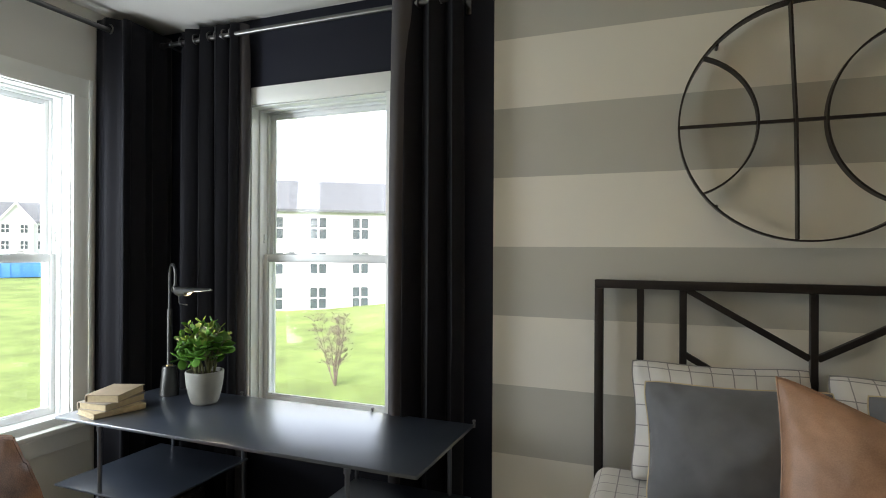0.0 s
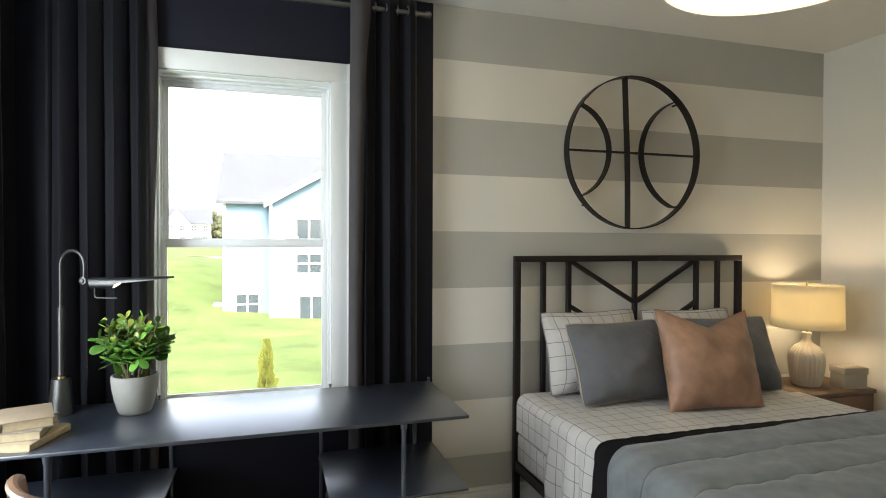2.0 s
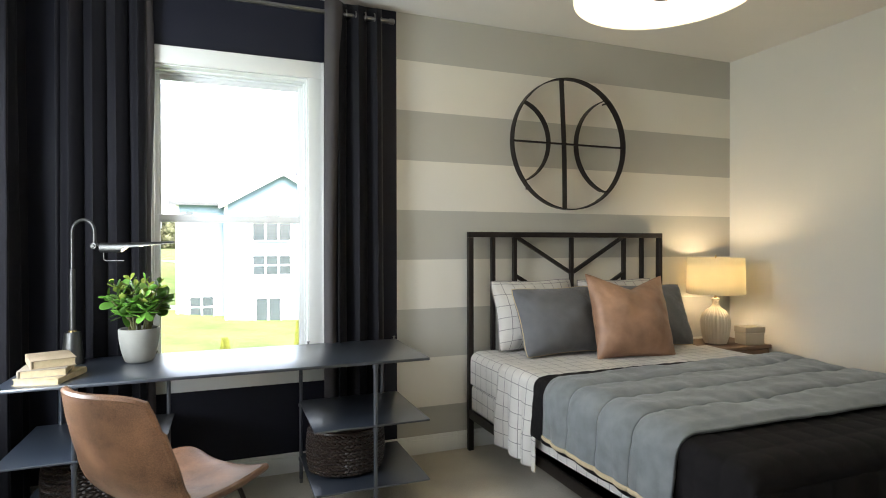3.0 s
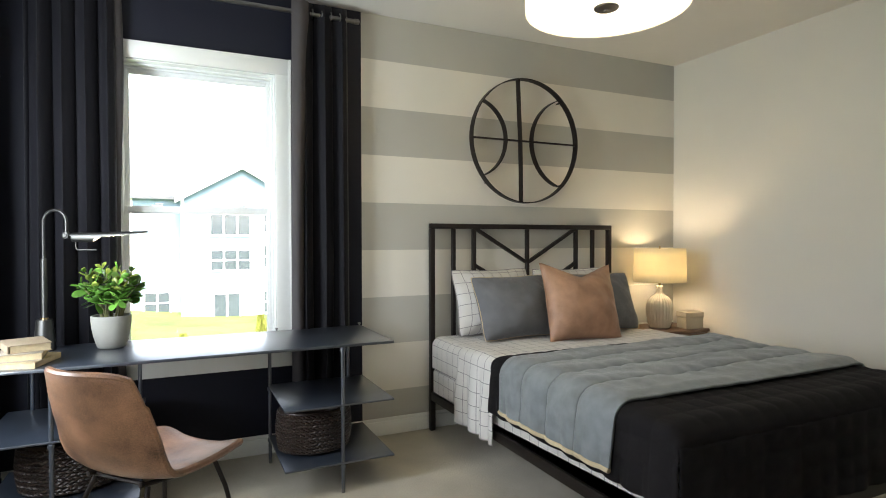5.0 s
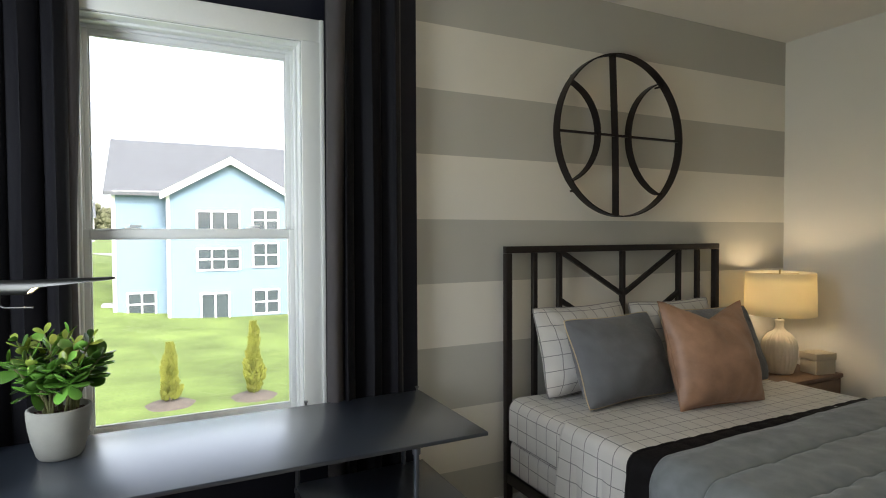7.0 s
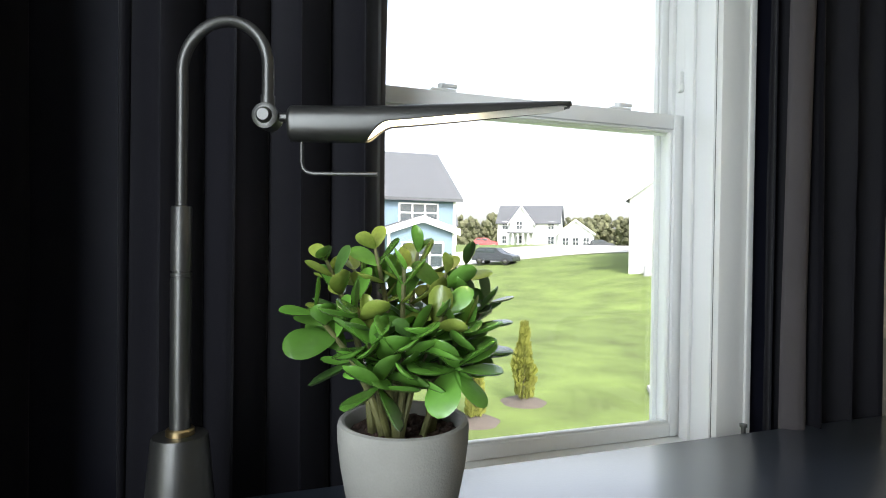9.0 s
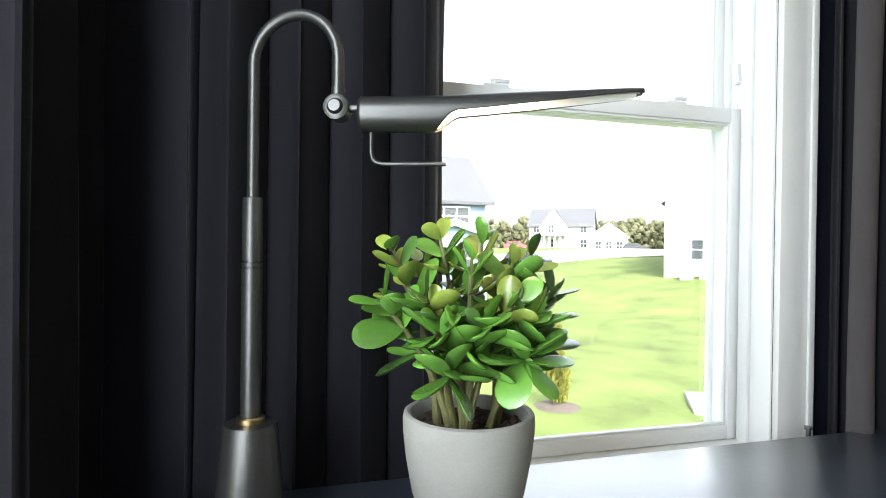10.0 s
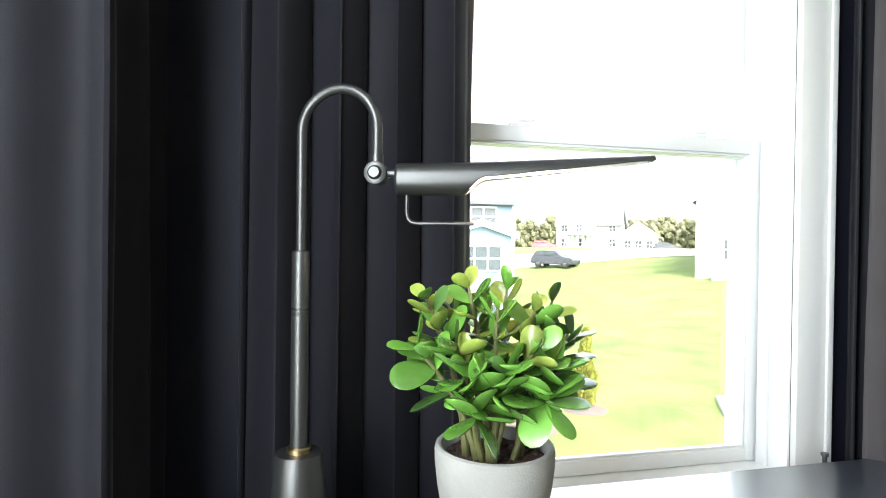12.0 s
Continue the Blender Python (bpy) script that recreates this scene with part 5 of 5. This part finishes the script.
def gable_roof(h, x0, x1, y0, y1, ze, zr, along, over=0.35, wall=None):
    """A pitched roof with its ridge along x or y, and its gable wall."""
    bm = bmesh.new()
    t = 0.18
    if along == "x":
        ym = (y0 + y1) / 2
        for a, b in ((y0 - over, ym), (y1 + over, ym)):
            k = (zr - ze) / abs(ym - (y0 if a < ym else y1))
            za = ze - k * over
            v = [bm.verts.new(p) for p in ((x0 - over, a, za), (x1 + over, a, za), (x1 + over, b, zr), (x0 - over, b, zr), (x0 - over, a, za + t), (x1 + over, a, za + t), (x1 + over, b, zr + t), (x0 - over, b, zr + t))]
            for q in ((0, 1, 2, 3), (4, 5, 6, 7), (0, 1, 5, 4), (1, 2, 6, 5), (2, 3, 7, 6), (3, 0, 4, 7)):
                bm.faces.new([v[i] for i in q])
    else:
        xm = (x0 + x1) / 2
        for a, b in ((x0 - over, xm), (x1 + over, xm)):
            k = (zr - ze) / abs(xm - x0)
            za = ze - k * over
            v = [bm.verts.new(p) for p in ((a, y0 - over, za), (a, y1, za), (b, y1, zr), (b, y0 - over, zr), (a, y0 - over, za + t), (a, y1, za + t), (b, y1, zr + t), (b, y0 - over, zr + t))]
            for q in ((0, 1, 2, 3), (4, 5, 6, 7), (0, 1, 5, 4), (1, 2, 6, 5), (2, 3, 7, 6), (3, 0, 4, 7)):
                bm.faces.new([v[i] for i in q])
    part("roof", bm, M_ROOF, h, "grey shingle roof", smooth=False)
    bm = bmesh.new()  # gable walls and white barge boards
    if along == "y":
        xm = (x0 + x1) / 2
        v = [bm.verts.new(p) for p in ((x0, y0, ze), (x1, y0, ze), (xm, y0, zr), (x0, y0 + 0.2, ze), (x1, y0 + 0.2, ze), (xm, y0 + 0.2, zr))]
    else:
        ym = (y0 + y1) / 2
        v = [bm.verts.new(p) for p in ((x1, y0, ze), (x1, y1, ze), (x1, ym, zr), (x1 - 0.2, y0, ze), (x1 - 0.2, y1, ze), (x1 - 0.2, ym, zr))]
    for q in ((0, 1, 2), (5, 4, 3), (0, 3, 4, 1), (1, 4, 5, 2), (2, 5, 3, 0)):
        bm.faces.new([v[i] for i in q])
    part("gable", bm, wall, h, smooth=False)
    if along == "y":
        for s, xa in ((-1, x0), (1, x1)):
            bm = bmesh.new()
            k = (zr - ze) / (xm - x0)
            p = [(xa + s * over, ze - k * over), (xm, zr)]
            v = [bm.verts.new((px, y0 - over - 0.02 + dy, pz + dz)) for dy in (0, 0.05) for (px, pz), dz in ((p[0], -0.16), (p[1], -0.16), (p[1], 0.2), (p[0], 0.2))]
            for q in ((0, 1, 2, 3), (7, 6, 5, 4), (0, 4, 5, 1), (1, 5, 6, 2), (2, 6, 7, 3), (3, 7, 4, 0)):
                bm.faces.new([v[i] for i in q])
            part("barge_board", bm, M_HTRIM, h, "white barge board", smooth=False)


def blue_house():
    h = thing("house", pose(0, 0, 0), "light blue sided two-storey house with a gable and a bay", "house")
    Y, G = 29.0, -3.0
    block(h, -3.4, 9.9, Y + 1.2, Y + 10, G, 3.75, M_BLUESIDE)
    block(h, -0.95, 4.95, Y, Y + 1.2, G, 3.6, M_BLUESIDE)
    gable_roof(h, -3.4, 9.9, Y + 1.2, Y + 10, 3.75, 6.75, "x", 0.4, M_BLUESIDE)
    gable_roof(h, -0.95, 4.95, Y, Y + 5.6, 3.6, 5.3, "y", 0.35, M_BLUESIDE)
    # bay with its own low gable
    block(h, 5.45, 9.1, Y - 0.9, Y + 1.2, G, 1.75, M_BLUESIDE)
    gable_roof(h, 5.45, 9.1, Y - 0.9, Y + 1.8, 1.75, 2.35, "y", 0.3, M_BLUESIDE)
    for x in (-3.4, -0.95, 4.95, 9.9):
        yy = Y if -3 < x < 6 else Y + 1.2
        trim(h, x - 0.08, x + 0.08, yy - 0.06, yy - 0.031, G, 3.6)
    for x in (5.45, 9.1):
        trim(h, x - 0.08, x + 0.08, Y - 0.96, Y - 0.931, G, 1.75)
    trim(h, -3.4, -1.0, Y + 0.82, Y + 1.16, 3.5, 3.7)
    house_window(h, 1.40, Y - 0.03, 2.12, 2.15, 1.25, 3, bars=False)
    house_window(h, 1.40, Y - 0.03, 0.22, 2.15, 1.20, 3)
    house_window(h, -2.2, Y + 1.17, -2.05, 1.35, 1.25, 2)
    house_window(h, 1.20, Y - 0.03, -2.25, 1.45, 1.50, 2, bars=False)
    house_window(h, 3.75, Y - 0.03, 2.25, 1.4, 1.20, 2)
    house_window(h, 3.75, Y - 0.03, 0.40, 1.4, 1.35, 2)
    house_window(h, 3.75, Y - 0.03, -2.1, 1.4, 1.35, 2)
    house_window(h, 7.70, Y + 1.17, 2.80, 2.4, 1.15, 3)
    house_window(h, 7.32, Y - 0.93, 0.42, 2.4, 1.45, 3)
    house_window(h, 7.32, Y - 0.93, -2.05, 2.4, 1.45, 3)
    bm = bmesh.new()
    box(bm, -4.1, -3.5, Y + 2.2, Y + 3.2, G, G + 0.9, 0.05)
    part("heat_pump", bm, M_ACUNIT, h, "grey heat pump case")


blue_house()


def far_house(at, label, w, d, ze, zr, porch, wing, rows=(1.5, 4.3), front=True):
    h = thing("house", at, label, "house", "white houses across the lawn")
    block(h, -w / 2, w / 2, 0, d, -1.0, ze, M_WHITESIDE, boards=False)
    gable_roof(h, -w / 2, w / 2, 0, d, ze, zr, "x", 0.4, M_WHITESIDE)
    if front:
        block(h, -w * 0.28, w * 0.10, -1.2, 0, -1.0, ze, M_WHITESIDE, boards=False)
        gable_roof(h, -w * 0.28, w * 0.10, -1.2, d * 0.5, ze, zr - 0.3, "y", 0.4, M_WHITESIDE)
    n = max(3, int(w / 2.6))
    for z in rows:
        for k in range(n):
            x = -w / 2 + w * (k + 0.5) / n
            yy = -1.2 if front and -w * 0.28 < x - 0.6 and x + 0.6 < w * 0.10 else 0
            if front and (-w * 0.28 - 0.7 < x < -w * 0.28 + 0.7 or w * 0.10 - 0.7 < x < w * 0.10 + 0.7):
                continue
            house_window(h, x, yy, z, 1.25, 1.6, 2)
    if porch:
        bm = bmesh.new()
        box(bm, -w * 0.30, w * 0.14, -3.4, -1.21, 2.75, 2.95)
        part("porch_roof", bm, M_ROOF, h, smooth=False)
        for k in range(6):
            bm = bmesh.new()
            x = -w * 0.29 + w * 0.42 * k / 5
            box(bm, x - 0.14, x + 0.14, -3.3, -3.02, -1, 2.749)
            part("porch_post", bm, M_HTRIM, h, smooth=False)
    if wing:
        block(h, w / 2, w / 2 + 6.5, -1.5, d - 2, -1.0, 2.9, M_WHITESIDE, boards=False)
        gable_roof(h, w / 2, w / 2 + 6.5, -1.5, d - 2, 2.9, 5.3, "y", 0.4, M_WHITESIDE)
        for k in range(3):
            house_window(h, w / 2 + 1.4 + 1.9 * k, -1.5, 1.2, 1.2, 1.7, 2)
    return h


def gable_house(at, label, w, d, ze, zr):
    """A house whose gable end faces the lawn."""
    h = thing("house", at, label, "house", "white houses across the lawn")
    block(h, 0, w, 0, d, -1.2, ze, M_WHITESIDE)
    gable_roof(h, 0, w, 0, d, ze, zr, "y", 0.4, M_WHITESIDE)
    for x, z in ((2.3, 2.2), (5.6, 2.2)):
        house_window(h, x, -0.03, z, 0.95, 1.6, 1)
    for x in (1.2, 2.5):
        bm = bmesh.new()
        box(bm, x, x + 0.9, -1.3, -0.4, -0.6, 0.75, 0.04)
        part("heat_pump", bm, M_ACUNIT, h, "grey heat pump case")


def on_ground(bearing, r, turn=0.0, dz=0.0):
    """A place r metres from the window at a bearing (degrees to the west of north)."""
    x, y = -1.3 - r * math.sin(radians(bearing)), -1.2 + r * math.cos(radians(bearing))
    return pose(x, y, ground_z(x, y) + dz, 0, 0, bearing + turn)


far_house(on_ground(-27.4, 112, -8), "white farmhouse with a porch and grey roofs far across the lawn", 12, 9, 4.9, 8.3, True, True)
far_house(on_ground(34.5, 36.8, 2, -0.35), "long white house with rows of small windows", 17, 10, 7.1, 9.4, False, False, (1.15, 3.5, 5.85), False)
far_house(on_ground(15.0, 118, 5), "white house far beyond the street", 13, 9, 5.6, 9.0, False, True)
far_house(on_ground(8.0, 150, 0), "white house far beyond the street", 13, 9, 5.6, 9.0, False, False)
far_house(on_ground(-18.0, 160, 4), "white house far beyond the street", 13, 9, 5.6, 9.0, False, False)
far_house(on_ground(58.0, 120, 4), "white house far beyond the lawn", 13, 9, 5.6, 9.0, False, True)


gable_house(on_ground(-36.9, 46, -6), "white gabled house at the edge of the lawn", 10, 11, 6.0, 9.6)


def cypress(bearing, r, ht, seed, wide=0.30):
    at = on_ground(bearing, r)
    t = thing("cypress_tree", at, "young golden-green cypress in a ring of mulch", "tree", "young cypresses on the lawn")
    bm = bmesh.new()
    tube(bm, [(0, 0, -0.1), (0.01, 0, ht * 0.5), (0, 0.01, ht * 0.92)], [0.03, 0.018, 0.005], 7)
    part("trunk", bm, M_TWIG, t)
    rnd = random.Random(seed)
    bm = bmesh.new()
    for _ in range(2200):
        k = rnd.random() ** 0.85
        z = 0.12 + (ht - 0.12) * k
        rr = wide * (1 - k) ** 0.8 * (0.82 + 0.18 * math.sin(11 * k + seed)) * min(1.0, 0.55 + 2.5 * k) + 0.03
        a = rnd.uniform(0, 6.283)
        d = rr * (0.35 + 0.65 * rnd.random() ** 0.5) * (1 + 0.3 * math.sin(3 * a + 9 * k))
        c = Vector((d * math.cos(a), d * math.sin(a), z))
        up = Vector((math.cos(a) * 0.5, math.sin(a) * 0.5, 1)).normalized()
        sd = up.cross(Vector((rnd.uniform(-1, 1), rnd.uniform(-1, 1), rnd.uniform(-1, 1)))).normalized()
        ln, w = rnd.uniform(0.08, 0.17), rnd.uniform(0.015, 0.03)
        v = [bm.verts.new(p) for p in (c - sd * w, c + up * ln * 0.5 - sd * w * 1.2, c + up * ln, c + up * ln * 0.5 + sd * w * 1.2, c + sd * w)]
        bm.faces.new(v)
    part("crown", bm, M_CYP, t, "feathery golden-green sprays", smooth=False)
    bm = bmesh.new()
    x0, y0 = at.translation.x, at.translation.y
    sheet(bm, 28, 3, lambda u, v: Vector(((0.02 + 0.68 * v) * math.cos(6.283 * u) * (1 + 0.06 * math.sin(5 * 6.283 * u)), (0.02 + 0.68 * v) * math.sin(6.283 * u), 0.11 * (1 - v ** 2) - 0.05 * (v > 0.9))), wrap=True)
    one_ = part("mulch_ring", bm, M_MULCH)
    one_.matrix_world = at
    tagged(one_, "round bed of brown mulch on the lawn", "mulch bed", "mulch beds on the lawn")


cypress(-1.1, 15.2, 1.55, 1, 0.26)
cypress(-9.0, 15.2, 2.0, 4, 0.28)
cypress(-21.1, 13.1, 1.9, 2, 0.27)
cypress(-26.2, 14.9, 2.05, 3, 0.36)


def shrub(at, ht, seed):
    t = thing("shrub", at, "thin leafless shrub with grey twigs on the lawn", "shrub")
    rnd = random.Random(seed)
    for k in range(9):
        bm = bmesh.new()
        a, lean = rnd.uniform(0, 6.283), rnd.uniform(0.1, 0.45)
        p = Vector((0, 0, -0.05))
        pts = [p]
        for j in range(6):
            p = p + Vector((math.cos(a) * lean + rnd.uniform(-0.15, 0.15), math.sin(a) * lean + rnd.uniform(-0.15, 0.15), 1)) * ht / 6.5
            pts.append(p)
        tube(bm, pts, [0.022 - 0.003 * j for j in range(7)], 5)
        for j in range(2, 7):
            for _ in range(6):
                q = pts[j] + Vector((rnd.uniform(-1, 1), rnd.uniform(-1, 1), rnd.uniform(0.1, 1))) * 0.32
                tube(bm, [pts[j], (pts[j] + q) / 2 + Vector((0, 0, 0.03)), q], [0.007, 0.005, 0.003], 4)
                for _ in range(3):
                    e = q + Vector((rnd.uniform(-1, 1), rnd.uniform(-1, 1), rnd.uniform(-0.3, 1))) * 0.08
                    tube(bm, [q, e], [0.006, 0.010], 4)
        part("limb", bm, M_TWIG, t)


shrub(on_ground(28.5, 16.8), 2.3, 4)


rnd = random.Random(3)
wv, wf = [], []
ICO = [(0, 0, -1), (0.72, -0.53, -0.45), (-0.28, -0.85, -0.45), (-0.89, 0, -0.45), (-0.28, 0.85, -0.45), (0.72, 0.53, -0.45), (0.28, -0.85, 0.45), (-0.72, -0.53, 0.45), (-0.72, 0.53, 0.45), (0.28, 0.85, 0.45), (0.89, 0, 0.45), (0, 0, 1)]
ICOF = [(0, 2, 1), (1, 5, 0), (0, 3, 2), (0, 4, 3), (0, 5, 4), (1, 10, 5), (2, 6, 1), (3, 7, 2), (4, 8, 3), (5, 9, 4), (1, 6, 10), (2, 7, 6), (3, 8, 7), (4, 9, 8), (5, 10, 9), (6, 11, 10), (7, 11, 6), (8, 11, 7), (9, 11, 8), (10, 11, 9)]
for _ in range(800):
    b, r, ht = rnd.uniform(-75, 75), rnd.uniform(205, 270), rnd.uniform(8, 12.5)
    x, y = -1 - r * math.sin(radians(b)), -2 + r * math.cos(radians(b))
    z0 = ground_z(x, y)
    for j in range(16):
        c, s = Vector((x + rnd.uniform(-3.2, 3.2) * (1 - 0.03 * j), y + rnd.uniform(-2, 2), z0 + ht * (0.06 + 0.058 * j))), rnd.uniform(0.6, 1.5)
        k = len(wv)
        wv += [(c.x + p[0] * s * rnd.uniform(0.8, 1.2), c.y + p[1] * s, c.z + p[2] * s * rnd.uniform(0.8, 1.4)) for p in ICO]
        wf += [(a + k, b2 + k, c2 + k) for a, b2, c2 in ICOF]
me = bpy.data.meshes.new("woods")
me.from_pydata(wv, [], wf)
me.materials.append(M_WOODS)
tagged(new("far_woods", me), "distant belt of green and brown woods", "woods", kind="stuff")


def car(at, paint, label, ln=4.6):
    c = thing("car", at, label, "car", "parked cars")
    bm = bmesh.new()
    prof = [(-0.5, 0.35), (-0.5, 0.85), (-0.46, 1.0), (-0.40, 1.55), (-0.34, 1.66), (0.06, 1.66), (0.20, 1.12), (0.44, 0.98), (0.5, 0.80), (0.5, 0.35)]
    rings = [[bm.verts.new((ln * px, 0.9 * s * (1 if pz < 1.1 else 0.82), pz)) for px, pz in prof] for s in (-1, 1)]
    for k in range(len(prof)):
        j = (k + 1) % len(prof)
        bm.faces.new((rings[0][k], rings[0][j], rings[1][j], rings[1][k]))
    bm.faces.new(rings[0])
    bm.faces.new(rings[1][::-1])
    bmesh.ops.bevel(bm, geom=list(bm.edges), offset=0.06, segments=2, affect="EDGES")
    part("body", bm, paint, c)
    for s in (-1, 1):
        bm = bmesh.new()
        for x0, x1 in ((-0.38, -0.18), (-0.15, 0.06)):
            box(bm, ln * x0, ln * x1, s * 0.80 - 0.03, s * 0.80 + 0.03, 1.14, 1.54, 0.02)
        part("side_window", bm, M_PANE, c)
        for x in (-0.31, 0.32):
            bm = bmesh.new()
            tube(bm, [(ln * x, s * 0.72, 0.33), (ln * x, s * 0.93, 0.33)], 0.33, 18)
            w = part("wheel", bm, M_TYRE, c)
            bm = bmesh.new()
            tube(bm, [(ln * x, s * 0.93, 0.33), (ln * x, s * 0.945, 0.33)], [0.2, 0.18], 14)
            part("rim", bm, M_ROD, w)


car(on_ground(-24.1, 57, -28), M_CARB, "dark sports utility car parked on the street")
car(on_ground(-23.2, 104, 0), M_CARR, "red car parked on a far drive")
car(on_ground(-34.6, 108, 0), M_CARB, "dark car parked by the white farmhouse")


def bin_():
    b = thing("skip_container", on_ground(57.5, 62), "blue steel skip container far off on the lawn", "skip")
    bm = bmesh.new()
    box(bm, -3.2, 3.2, -1.1, 1.1, 0, 1.5, 0.04)
    for k in range(9):
        x = -3.0 + 0.75 * k
        box(bm, x - 0.06, x + 0.06, -1.16, -1.1005, 0.05, 1.45)
    part("body", bm, M_BLUEBIN, b)
    bm = bmesh.new()
    box(bm, -3.3, 3.3, -1.2, 1.2, 1.501, 1.60, 0.02)
    part("rim", bm, M_BLUEBIN, b)


bin_()
one("concrete_slab", M_ROAD, "pale concrete pad on the lawn", "slab", lambda bm: box(bm, -1.2, 1.2, -1.0, 1.0, -0.2, 0.12, 0.02), at=on_ground(-42.6, 16.6, 10))
